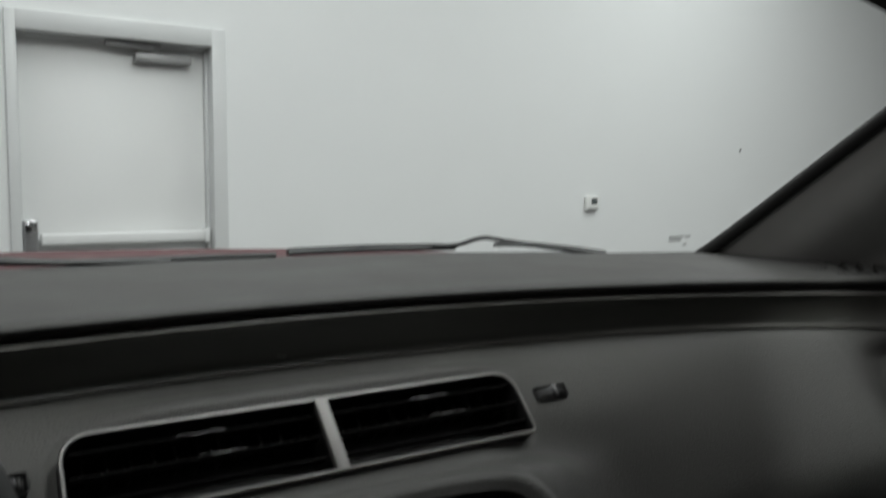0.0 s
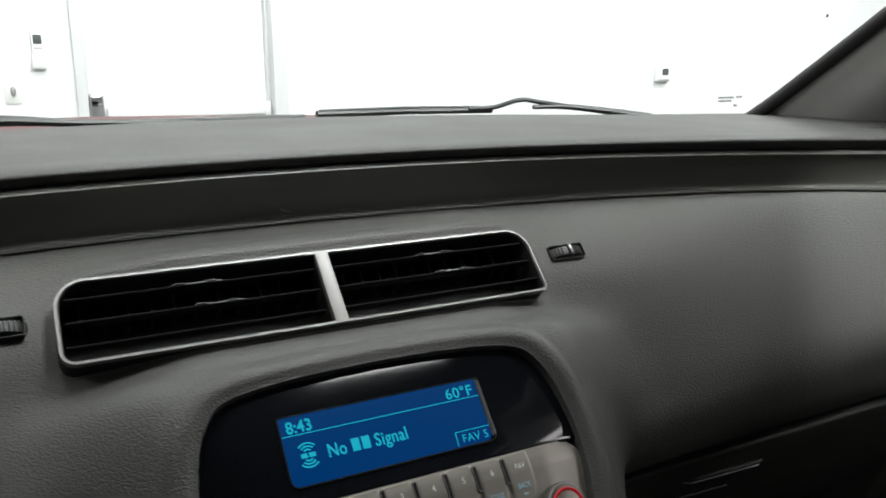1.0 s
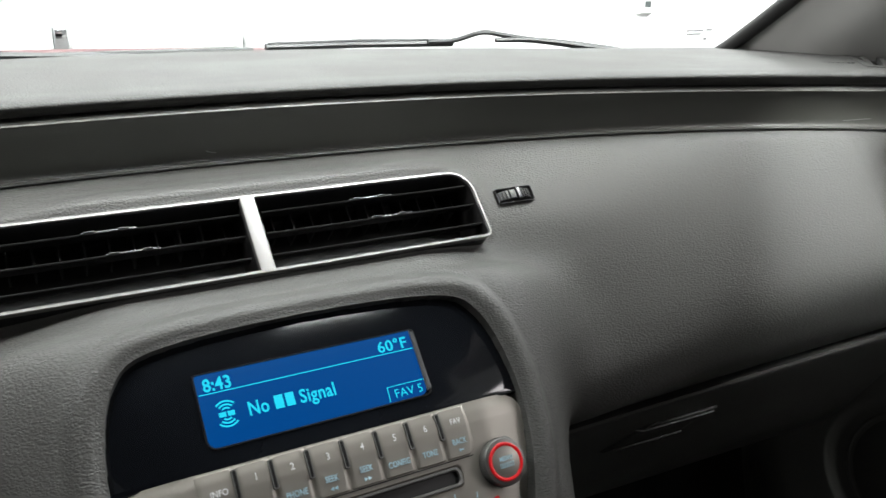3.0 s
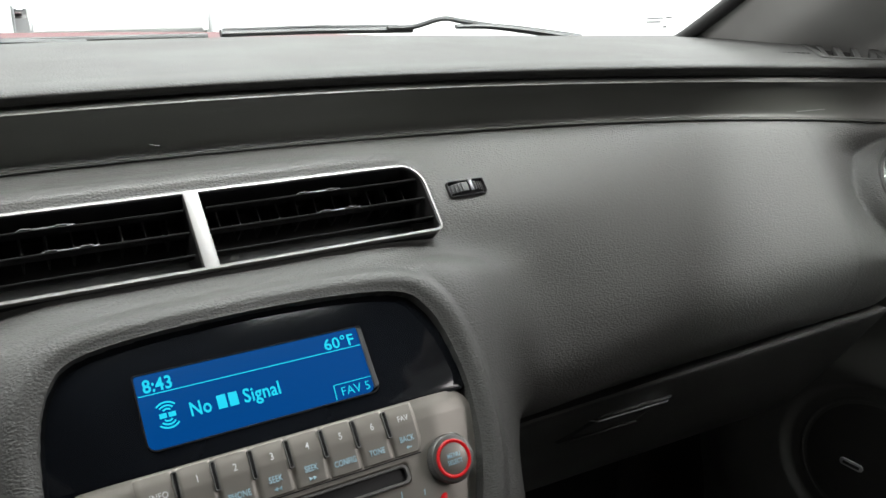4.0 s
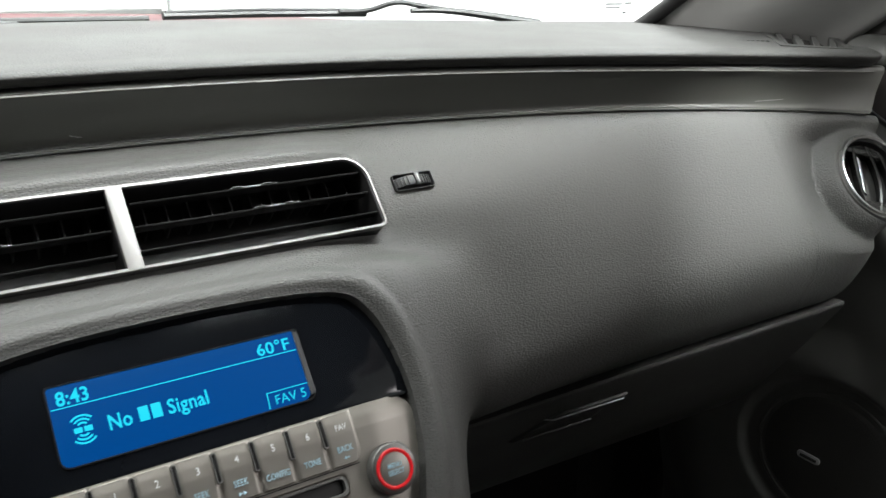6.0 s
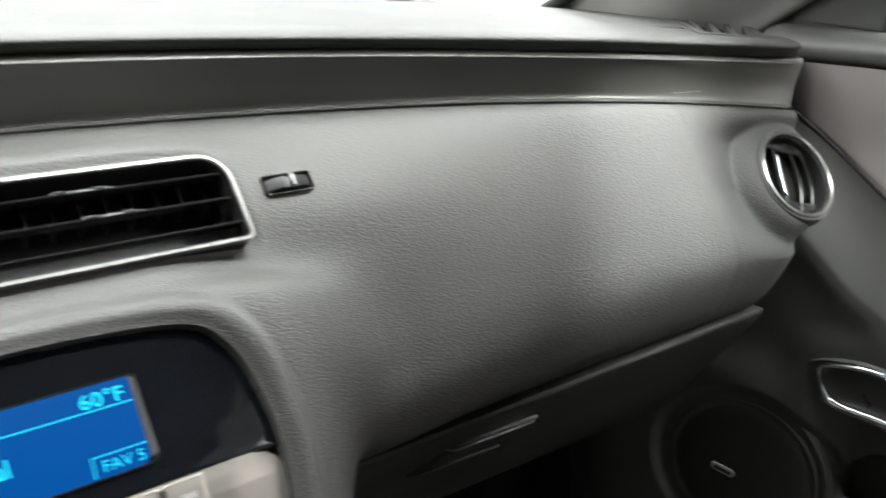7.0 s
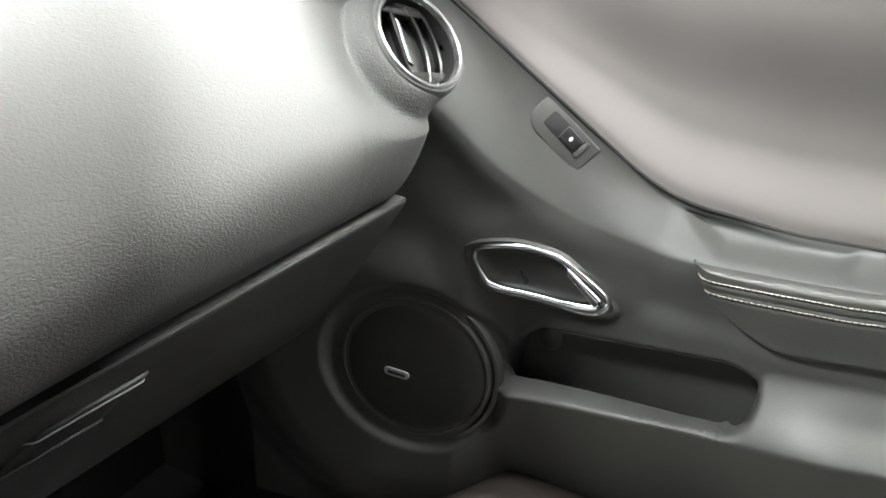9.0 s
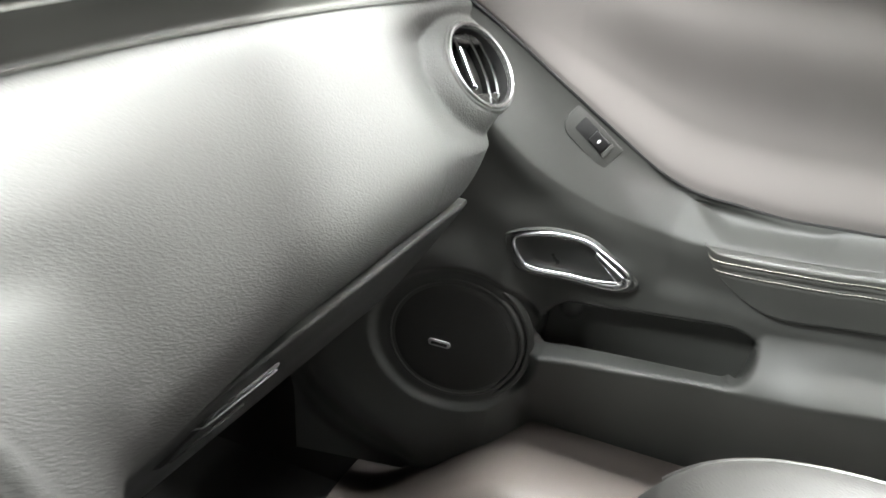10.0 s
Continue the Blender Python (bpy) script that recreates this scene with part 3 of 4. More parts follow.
# glovebox lid and its pull
glove = thing("glovebox", "dark grey plastic glovebox lid with a pull handle", "glovebox")
g = []
for x in np.linspace(0.205, 0.66, 90):
    gy, gz = line_g(x)
    b = 0.0
    p = spline([(gy + .03, gz - .0018), (gy + .003, gz - .0018), (gy - .0006, gz - .0030), (gy + .0004, gz - .009), (gy + .013, gz - .03), (gy + .047, gz - .085), (gy + .10, gz - .16), (gy + .17, gz - .22)], 50)
    g.append(np.column_stack([np.full(50, x), p[:, 0] + b, p[:, 1]]))
lid = part("lid", sheet(g, flip=True), LIDSHADE, glove)
# pale tube that draws the highlight along the lid's top edge
part("lid_glint", tube([(x, line_g(x)[0] - .0007, line_g(x)[1] - .0042) for x in np.linspace(.245, .575, 60)], .00045, 6), EDGEGLINT, lid)
# pull: a slanted lip, with paler tubes for the highlights on its edges
pull, upper_glint, lower_glint = [], [], []
for x in np.linspace(.352, .446, 30):
    gy, gz = line_g(x)
    e = 1 - float(smoothstep(0, .008, x - .352) * smoothstep(0, .008, .446 - x))
    drop = np.array([.031, .0335, .0365, .046, .0550, .0575, .060]) + .05 * (x - .356)
    base = gy + .012 + (drop - .03) * .55
    out = np.array([.004, -.0015, -.0028, -.0010, -.0030, -.0015, .006]) + .006 * e
    shear = -.030 * (drop - .0335) / .022
    pull.append(np.column_stack([x + shear, base + out - .238 * shear, gz - drop + .168 * shear]))
    upper_glint.append(pull[-1][2] - (0, .0006, 0))
    lower_glint.append(pull[-1][4] - (0, .0006, 0))
handle_ = part("pull_handle", sheet(pull, flip=True), LIDSHADE, glove, "dark grey pull handle with two paler edges")
part("upper_glint", tube(upper_glint, .0007, 8), GREYM, handle_)
part("lower_glint", tube(lower_glint[3:-2], .0012, 8), DASH, handle_)

# ---------------------------------------------------------------- middle vents
vents = thing("centre_vents", "pair of black slatted air vents in a satin silver frame", "air vent", VENTS)
inner = offset(VENT_OUT, -.0024)
part("sleeve", ring(offset(VENT_OUT, -.0004), offset(VENT_OUT, -.0030), -.040, .0008, .0003), RUBBER, vents)
part("frame", ring(VENT_OUT, inner, -.003, .0022, .0009), SILVER, vents, "satin silver frame")
part("divider_web", box(-.001, .0065, -.0285, .030, -.040, -.002), RUBBER, vents)
part("divider", plate([(-.0022, -.0285), (.0084, -.0285), (.0072, .0300), (-.0034, .0300)], -.003, .0024, .0009), SILVER, vents, "satin silver divider bar")
part("housing", plate(offset(VENT_OUT, -.001), -.046, -.042, .0002), RUBBER, vents)
for u0, u1 in ((-.1765, -.0048), (.0105, .1785)):
    for k, vc in enumerate((.0185, .0015, -.0155)):
        s = -.0035 * (vc / .03)
        ue0, ue1 = (u0 - 0.5 * s, u1) if u0 < 0 else (u0, u1 + s)
        prof = [(-.0007, -.0032), (-.0003, -.0022), (.0004, -.0018), (.0010, -.0024), (.0012, -.0040), (.0008, -.014), (-.0008, -.014)]
        pts = [[(uu, vc + a + .0020 * ((b + .003) / -.011), b) for a, b in prof] for uu in np.linspace(ue0, ue1, 9)]
        vs, fs = sheet(pts, wrap=True)
        slat = part("slat", (vs, fs), SLATM, vents)
        if k < 2:
            um = (u0 + u1) / 2 + (.012 if k else 0)
            part("slat_tab", box(um - .017, um + .017, vc - .0006, vc + .0010, -.0040, -.0006, .0004), SLATM, slat)
            for du_ in (-.012, .009):
                part("tab_nib", box(um + du_ - .0035, um + du_ + .0035, vc + .0002, vc + .0014, -.0030, .0002, .0005), SLATM, slat)
    for i in range(11):
        uu = u0 + .010 + (u1 - u0 - .02) * i / 10
        part("fin", box(uu - .0006, uu + .0006, .004, .027, -.034, -.016, .0004), SLATM, vents)

for cx, flip in ((0.2220, 1), (-0.2165, -1)):
    tw = thing("thumbwheel", "small black ribbed vent thumbwheel in a slot", "thumbwheel", VENTS @ pose(cx, 0.0067, -.004))
    tw["group"] = "vent thumbwheels"
    rim = lathe([(0.0, -.0046), (.0245, -.0046), (.0262, -.0036), (.0266, 0), (.0262, .0036), (.0245, .0046), (0.0, .0046)], 72)
    part("wheel", rim, BLACK, tw, m=pose(0, 0, -.0250, 90))
    for k in range(-5, 6):
        a = radians(90 + k * 6.4)
        if k not in (0, 1):
            part("rib", box(-.0006, .0006, -.0040, .0040, .0255, .0274, .0003), BLACK, tw, m=pose(0, 0, -.0250, 0, 90 - math.degrees(a)))
    part("grip", box(-.0024, .0024, -.0054, .0054, .0255, .0281, .0009), SLATM, tw, m=pose(0, 0, -.0250, 0, 4 * flip))
    part("grip_mark", box(-.0006, .0006, -.0040, .0040, .0280, .0284, .0002), GREYM, tw, m=pose(0, 0, -.0250, 0, 4 * flip))
    part("slot_frame", ring(rounded(-.0182, .0172, -.0070, .0070, .002), rounded(-.0176, .0166, -.0064, .0064, .0016), -.012, -.0006, .0003), BLACK, tw)

# ---------------------------------------------------------------- radio
radio = thing("car_radio", "car radio with lit blue display and champagne silver buttons", "radio", RADIO)
top_half = offset(RADIO_OUT, .0003)
keep = top_half[top_half[:, 1] > -.056]
order = np.argsort(np.arctan2(keep[:, 1] + .02, keep[:, 0] - UC))
keep = keep[order]
part("display_panel", plate(keep, -.010, .0006, .0016), GLOSS, radio, "gloss black display panel")
part("panel_edge", ring(offset(RADIO_OUT, .0014), offset(RADIO_OUT, .0003), -.012, .0006, .0004), RUBBER, radio)
L0, L1, M0, M1 = -.0632, .0852, -.0374, .0080
part("display_frame", ring(rounded(L0 - .0012, L1 + .0012, M0 - .0012, M1 + .001, (.006, .0025, .0025, .006)), rounded(L0, L1, M0, M1, (.005, .002, .002, .005)), .0002, .0013, .0003), SLATM, radio)
display = part("display", plate(rounded(L0, L1 - .0026, M0, M1, (.005, .001, .001, .005)), .0003, .0010, .0001), LCD, radio, "lit blue display")
part("display_rim", plate([(L1 - .0026, M0 + .002), (L1 + .0012, M0 + .004), (L1 + .0004, M1 - .002), (L1 - .0026, M1)], .0003, .0015, .0001), RIMG, display)
W = .00115
text("clock_text", "8:43", .0112, -.0592, -.0030, W, GLYPH, display, "LEFT", .88, bold=.02)
text("temperature_text", "60°F", .0106, .0570, -.0030, W, GLYPH, display, "LEFT", 1.06, bold=.012)
part("rule", plate([(-.0625, -.0048), (.0820, -.0048), (.0820, -.0042), (-.0625, -.0042)], .0008, W + .0001, .0001), GLYPH, display)
text("message_text", "No", .0122, -.0360, -.0232, W, GLYPH, display, "LEFT", .80, bold=.015)
for a in (-.0190, -.0118):   # a maker's mark, as plain blocks
    part("message_mark", plate([(a, -.0232), (a + .0056, -.0232), (a + .0056, -.0147), (a, -.0147)], .0008, W + .0001, .0001), GLYPH, display)
text("message_text", "Signal", .0122, -.0030, -.0232, W, GLYPH, display, "LEFT", .84, bold=.015)
text("preset_text", "FAV 5", .0082, .0592, -.0350, W, GLYPH, display, "LEFT", .98, bold=-.006)
part("preset_rule", plate([(.0552, -.0272), (.0835, -.0272), (.0835, -.0267), (.0552, -.0267)], .0008, W + .0001, .0001), GLYPH, display)
part("preset_rule", plate([(.0546, -.0368), (.0552, -.0368), (.0558, -.0267), (.0552, -.0267)], .0008, W + .0001, .0001), GLYPH, display)
for sgn in (1, -1):
    for r in (.0030, .0052, .0074):
        arc = [(-.0487 + r * math.sin(radians(a)), -.0187 + sgn * (.0008 + r * math.cos(radians(a)) * .95), W) for a in np.linspace(-48, 48, 9)]
        part("signal_arc", tube(arc, .00055, 6, up=(0, 0, 1)), GLYPH, display)
for a in (-.0535, -.0482):
    part("signal_mark", plate([(a, -.0203), (a + .0043, -.0203), (a + .0043, -.0173), (a, -.0173)], .0008, W + .0001, .0001), GLYPH, display)

# champagne fascia: top lip, then a crease, then a steeper lower face
def fascia(u, v):
    """Height of the fascia over the radio's plane."""
    return .0042 - .0010 * smoothstep(-.058, -.050, v) - .0085 * np.clip((-.064 - np.asarray(v)) / .06, 0, 2) - .004 * smoothstep(.098, .132, np.abs(np.asarray(u) - UC))


g = []
for t in np.linspace(0, 1, 130):
    v_ = -.0500 - t * .106
    edge = np.interp(-v_, -spline(half, 70)[:, 1][20:], spline(half, 70)[:, 0][20:]) - .0004
    # rounded upper shoulders
    sh = .016
    d = max(0.0, sh - (-.0500 - v_))
    edge -= sh - math.sqrt(max(0.0, sh * sh - d * d))
    uu = UC + np.linspace(-edge, edge, 220)
    g.append(np.column_stack([uu, np.full(220, v_), fascia(uu, np.full(220, v_))]))
FG = np.array(g)
# slot of the disc drive and the seams between the buttons
ff = FG.reshape(-1, 3)
cd = inside_distance(rounded(-.062, .0885, -.1010, -.0875, .004), ff[:, :2])
ff[:, 2] += -.0045 * smoothstep(.0005, -.0022, cd)
FG = ff.reshape(FG.shape)
# rim turned down all round
part("fascia", sheet(FG, flip=True), CHAMP, radio, "champagne silver fascia")
edge_loop = np.concatenate([FG[0, ::4], FG[1:, -1], FG[-1, ::-4][1:], FG[::-1, 0][1:-1]])
skirt = np.stack([edge_loop, edge_loop + (0, 0, -.012)])
part("fascia_edge", sheet(skirt, wrap=True, flip=True), CHAMP, radio)

SEAMS = [-.0770, -.0540, -.0320, -.0094, .0134, .0362, .0582, .0805, .1030]
LABELS = [("INFO", ""), ("1", "CD"), ("2", "PHONE"), ("3", "SEEK"), ("4", "SEEK"), ("5", "CONFIG"), ("6", "TONE"), ("FAV", "BACK")]
for i, (hi, lo) in enumerate(LABELS):
    a, b = SEAMS[i] + .0004, SEAMS[i + 1] - .0004
    g = []
    for v_ in np.linspace(-.0508, -.0835, 40):
        uu = np.linspace(a, b - (.004 * max(0, (-.074 - v_) / .0095) ** 2 if i == 7 else 0), 14)
        e = np.minimum(np.minimum(uu - uu[0], uu[-1] - uu), min(v_ + .0835, -.0508 - v_))
        g.append(np.column_stack([uu, np.full(14, v_), fascia(uu, np.full(14, v_)) + .0011 - .0012 * smoothstep(.0007, 0, e)]))
    key = part("button", sheet(g, flip=True), CHAMP, radio, "champagne silver push button")
    uc = (a + b) / 2
    tilt = lambda vv_: math.degrees(math.atan2(float(fascia(uc, vv_ + .003) - fascia(uc, vv_ - .003)), .006))
    size = .0061 if len(hi) == 1 else .0052
    v1 = -.0620 if i else -.0655
    text("button_text", hi, size, 0, 0, 0, PRINTW, key, "CENTER", .85, pose(uc + .001, v1, float(fascia(uc, v1 + .002)) + .0013, tilt(v1 + .002)))
    if lo and lo != "CD":
        v2 = -.0752 if lo in ("SEEK", "BACK") else -.0778
        text("button_text", lo, .0053, 0, 0, 0, PRINTC, key, "CENTER", .74, pose(uc, v2, float(fascia(uc, v2 + .002)) + .0013, tilt(v2)))
    if lo == "SEEK":
        for k in (-1, 0):
            s = -1 if hi == "3" else 1
            tri = [(s * (k * .0026), -.0013), (s * (k * .0026 + .0024), 0), (s * (k * .0026), .0013)]
            tri = tri if s > 0 else tri[::-1]
            part("button_arrow", plate(tri, 0, .0002, .00005), PRINTC, key, m=pose(uc, -.0795, float(fascia(uc, -.0795)) + .0012, tilt(-.0795)))
    if lo == "BACK":
        part("button_arrow", plate([(-.002, 0), (-.0005, -.0013), (-.0005, -.0005), (.002, -.0005), (.002, .0005), (-.0005, .0005), (-.0005, .0013)], 0, .0002, .00005), PRINTC, key, m=pose(uc, -.0790, float(fascia(uc, -.079)) + .0012, tilt(-.079)))
for s in SEAMS[1:-1]:
    m0 = float(fascia(s, -.061)) + .0002
    slot = part("seam_slot", ring(rounded(s - .0017, s + .0017, -.0705, -.0525, .0012, 3), rounded(s - .0009, s + .0009, -.0696, -.0534, .0008, 3), m0 - .002, m0 + .0017, .0003), SILVER, radio, "silver rimmed slot")
    part("slot_dark", plate(rounded(s - .0009, s + .0009, -.070, -.053, .0008, 3), m0 - .001, m0 + .0009, .0001), RUBBER, slot)
part("seam_line", plate([(-.1042, -.0846), (.0995, -.0846), (.0995, -.0839), (-.1042, -.0839)], -.004, .0018, .0001), RUBBER, radio)
disc = part("disc_slot", ring(rounded(-.0612, .0880, -.1005, -.0880, .004), rounded(-.0590, .0858, -.0985, -.0900, .003), -.006, .0006, .0006), SILVER, radio, "silver rimmed disc slot")
part("slot_dark", plate(rounded(-.0595, .0863, -.0990, -.0895, .003), -.006, -.0022, .0002), RUBBER, disc)

# menu knob
KM = pose(.1180, -.0935, -.0035, 8)
knob = part("menu_knob", lathe([(.0195, -.006), (.0195, .0005), (.0185, .0018), (.0160, .0026), (.0158, .0090), (.0150, .0105), (.0128, .0112)], 64), SILVER, radio, "silver menu knob with red ring", m=KM)
kv, kf = [], []
for i in range(60):
    a = 2 * math.pi * i / 60
    q = tube([(.0159 * math.cos(a), .0159 * math.sin(a), .0028), (.0159 * math.cos(a), .0159 * math.sin(a), .0088)], .00032, 4, up=(1, 0.3, 0))
    kf += [tuple(j + len(kv) for j in w_) for w_ in q[1]]
    kv += [tuple(p_) for p_ in q[0]]
part("knurling", (kv, kf), SILVER, knob)
part("red_ring", lathe([(.0128, .0105), (.0126, .0117), (.0119, .0122), (.0110, .0121), (.0104, .0115)], 48), REDGLOW, knob, "lit red ring")
part("cap", lathe([(0.0, .0119), (.0095, .0119), (.0105, .0114)], 48), CHAMP, knob)
text("knob_text", "MENU", .0042, 0, .0008, .0122, PRINTC, knob, "CENTER", .85)
text("knob_text", "SELECT", .0042, 0, -.0036, .0122, PRINTC, knob, "CENTER", .80)
for u_, v_ in ((.0787, -.1061), (.0947, -.1090)):
    part("dial_tick", plate([(u_ - .0004, v_ - .0018), (u_ + .0004, v_ - .0018), (u_ + .0010, v_ + .0018), (u_ + .0002, v_ + .0018)], -.006, float(fascia(u_, v_)) + .0003, .0001), PRINTC, radio)

part("red_mark", plate([(.1072 + .0032 * math.cos(a), -.1165 + .0026 * math.sin(a) + .0016 * math.cos(a)) for a in np.linspace(0, 2 * math.pi, 16, endpoint=False)], -.014, float(fascia(.106, -.116)) + .0006, .0002), REDGLOW, radio, "lit red dial mark")
part("climate_dial", lathe([(0.0, .012), (.014, .0118), (.0165, .0105), (.0175, .004), (.0178, -.008)], 48), SILVER, radio, "silver climate dial", m=pose(.0800, -.1345, -.012, 8))

# ---------------------------------------------------------------- round vent at the dashboard's end
n_ = Vector((-.116, -.769, .629)).normalized()
upv = (Vector((0, 0, 1)) - n_ * n_.z).normalized()
rm = Matrix((upv.cross(n_), upv, n_)).transposed().to_4x4()
rm.translation = (.686, .446, 1.0250)
rm = rm @ pose(0, 0, 0, 0, 0, -14) @ Matrix.Diagonal((.91, .91, .95, 1))
rvent = thing("round_vent", "round black air vent with a bright silver ring", "air vent", rm)
part("collar", lathe([(.0465, .002), (.0482, .0050), (.0500, .0052), (.0516, .0030), (.0528, -.004), (.0532, -.034)], 64), DASH, rvent, "dark grey collar")
part("ring", lathe([(.0482, -.004), (.0482, .0060), (.0474, .0078), (.0458, .0084), (.0440, .0072), (.0432, .0030), (.0424, -.010)], 64), RINGM, rvent, "bright satin silver ring")
part("barrel", lathe([(.0430, .002), (.041, -.012), (.037, -.034), (0.0, -.040)], 48), BLACK, rvent)


def vane(u0, bend, lean, deep, half_t):
    """A tall curved blade that turns its broad side towards the driver."""
    g = []
    for t in np.linspace(-1, 1, 21):
        h = math.sqrt(max(.0395 ** 2 - u0 ** 2, 1e-5)) * .97
        cu = u0 + bend * (1 - t * t)
        g.append([(cu - half_t - lean, t * h, -deep), (cu - half_t, t * h, -.0022), (cu, t * h, -.0006), (cu + half_t, t * h, -.0022), (cu + half_t - lean, t * h, -deep)])
    return sheet(g, flip=True)


for u0, bend, lean, half_t in ((-.0170, .0, -.010, .0014), (.0030, .0085, -.012, .0016), (.0190, .0085, -.011, .0014)):
    blade = part("vane", vane(u0, bend, lean, .022, half_t), VANEM, rvent)
    if bend == 0:
        part("vane_trim", plate([(u0 + .0005, -.0190), (u0 + .0050, -.0225), (u0 + .0050, .0195), (u0 + .0005, .0230)], -.003, .0002, .0006), CHROME, blade, "bright chrome trim strip")
for sgn in (1, -1):
    pts = [(x_, sgn * y_) for x_, y_ in ((-.028, .0295), (-.004, .0275), (.026, .0270), (.020, .0365), (0, .0412), (-.018, .0375))]
    pts = pts if sgn > 0 else pts[::-1]
    part("vane_bridge", plate(pts, -.012, -.0015, .001), VANEM, rvent)

# ---------------------------------------------------------------- passenger door
GAP = np.array([(.56, 1.095), (.525, 1.078), (.49, 1.060), (.452, 1.036), (.385, .985), (.319, .935), (.286, .911), (.255, .895), (.227, .887), (.20, .884), (.149, .879), (.10, .881), (0, .888), (-.12, .902), (-.4, .92)])[::-1]
RIDGE = np.array([(.56, 1.03), (.50, .985), (.446, .949), (.396, .908), (.331, .875), (.27, .857), (.22, .850), (.10, .858), (0, .868), (-.4, .89)])[::-1]


def curve_z(c, y):
    return np.interp(y, c[:, 0], c[:, 1])


fine_gap = spline(GAP, 200)
fine_ridge = spline(RIDGE, 200)
POCKET = np.array([(.383, .692), (.373, .718), (.352, .741), (.165, .765), (.138, .754), (.139, .728), (.157, .709), (.374, .681)])


def round_corners(outline, r, n=6):
    p = np.asarray(outline, float)
    out = []
    for i in range(len(p)):
        a, b, c = p[i - 1], p[i], p[(i + 1) % len(p)]
        u, w = (a - b) / np.linalg.norm(a - b), (c - b) / np.linalg.norm(c - b)
        d = min(r, .45 * np.linalg.norm(a - b), .45 * np.linalg.norm(c - b))
        for t in np.linspace(0, 1, n):
            out.append((1 - t) ** 2 * (b + u * d) + 2 * t * (1 - t) * b + t * t * (b + w * d))
    return np.array(out)


POCKET = round_corners(POCKET[::-1], .02)
SPK = (.467, .674)
HANDLE = np.array([(.418, .824), (.411, .8345), (.375, .8420), (.337, .8380), (.314, .8240), (.286, .8010), (.289, .7890), (.312, .7860), (.350, .7895), (.394, .7920), (.408, .8020)]) - (.003, .003)


CUP = np.array([(.245, .8830), (.232, .8740), (.217, .864), (.198, .856), (.105, .8645), (.095, .869), (.086, .8815), (.145, .8785), (.20, .8825)])


def door_x(y, z):
    """The inner face of the passenger door."""
    y, z = np.asarray(y, float), np.asarray(z, float)
    zg, zr = curve_z(fine_gap, y), curve_z(fine_ridge, y)
    x = .786 - .20 * np.maximum(0, y - .25)
    # ledge above the armrest's ridge runs outwards to the gap
    up = np.clip((z - zr) / np.maximum(zg - zr, .01), 0, 1.3)
    x = x + .034 * smoothstep(-.15, 1.0, up) * (1 + .25 * smoothstep(.35, .2, y))
    # rounding of the ridge and hollow below it
    x = x - .004 * np.exp(-((z - zr + .012) / .022) ** 2)
    x = x - .004 * smoothstep(.0, -.10, z - zr)
    # soft dish round the handle
    hd = inside_distance(HANDLE[::-1], np.column_stack([y.ravel(), z.ravel()])).reshape(y.shape)
    x = x - .003 * smoothstep(.045, .012, hd) + .016 * smoothstep(.004, -.010, hd)
    binz = smoothstep(.805, .775, z) * smoothstep(.42, .37, y)
    x = x * (1 - binz) + .780 * binz
    # lower bin standing proud with a sloping top
    fade = smoothstep(.400, .370, y)
    low = np.interp(y, (-.40, .04, .154, .265, .387, .45), (.800, .731, .7065, .6885, .671, .662))
    high = np.interp(y, (.155, .375, .45), (.713, .683, .674)) * smoothstep(.134, .160, y) + np.interp(y, (-.40, .07, .14), (.822, .778, .768)) * (1 - smoothstep(.134, .160, y))
    fall = np.clip((high - z) / np.maximum(high - low, .008), 0, 1)
    x = x + (- (.044 - .016 * smoothstep(.060, .190, y)) * (.6 * fall + .4 * fall * fall * (3 - 2 * fall))) * fade
    x = x + .055 * np.clip((low - .004 - z) / .15, 0, 1.5) ** 1.1 * fade
    # hollow of the pull between the ridge and the gap
    hol = inside_distance(CUP, np.column_stack([y.ravel(), z.ravel()])).reshape(y.shape)
    x = x + .016 * smoothstep(.001, -.007, hol) * smoothstep(.0, .018, zg - z)
    # loudspeaker pod
    r = np.hypot(y - SPK[0], z - SPK[1])
    pod = np.hypot((y - .500), z - .655)
    x = x - .008 * smoothstep(.185, .125, pod) * smoothstep(.30, .42, y) + .05 * smoothstep(.15, .26, pod) * smoothstep(.52, .62, y - .4 * np.minimum(0, z - .6))
    x = x + .007 * smoothstep(.104, .092, r)
    return x


door = thing("passenger_door", "dark grey car door panel with armrest and speaker", "car door")
ys = np.linspace(.70, -.42, 520)
g = []
for t in np.linspace(0, 1, 280):
    zt = curve_z(fine_gap, ys) - .0006
    z = .40 + (zt - .40) * t
    g.append(np.column_stack([door_x(ys, z), ys, z]))
DG = np.array(g)
dflat = DG.reshape(-1, 3)
pd, foot = nearest(POCKET, dflat[:, 1:])
grab = np.abs(pd) < .0013
dflat[grab, 1:] = foot[grab]
pd[grab] = 0
dflat[:, 0] = door_x(dflat[:, 1], dflat[:, 2]) + .003 * smoothstep(.004, 0, np.abs(pd)) * (pd >= 0)
dv_, df_ = sheet(dflat.reshape(DG.shape), flip=True)
hole = pd <= 0
df_ = [f for f in df_ if not all(hole[k] for k in f)]
part("door_panel", (dv_, df_), DOORP, door, "dark grey grained door panel", angle=50)
# map pocket let into the panel
rim = spline(POCKET, 160, True)
mid_ = rim.mean(0)
wall_ = []
rim_x = door_x(rim[:, 0], rim[:, 1])
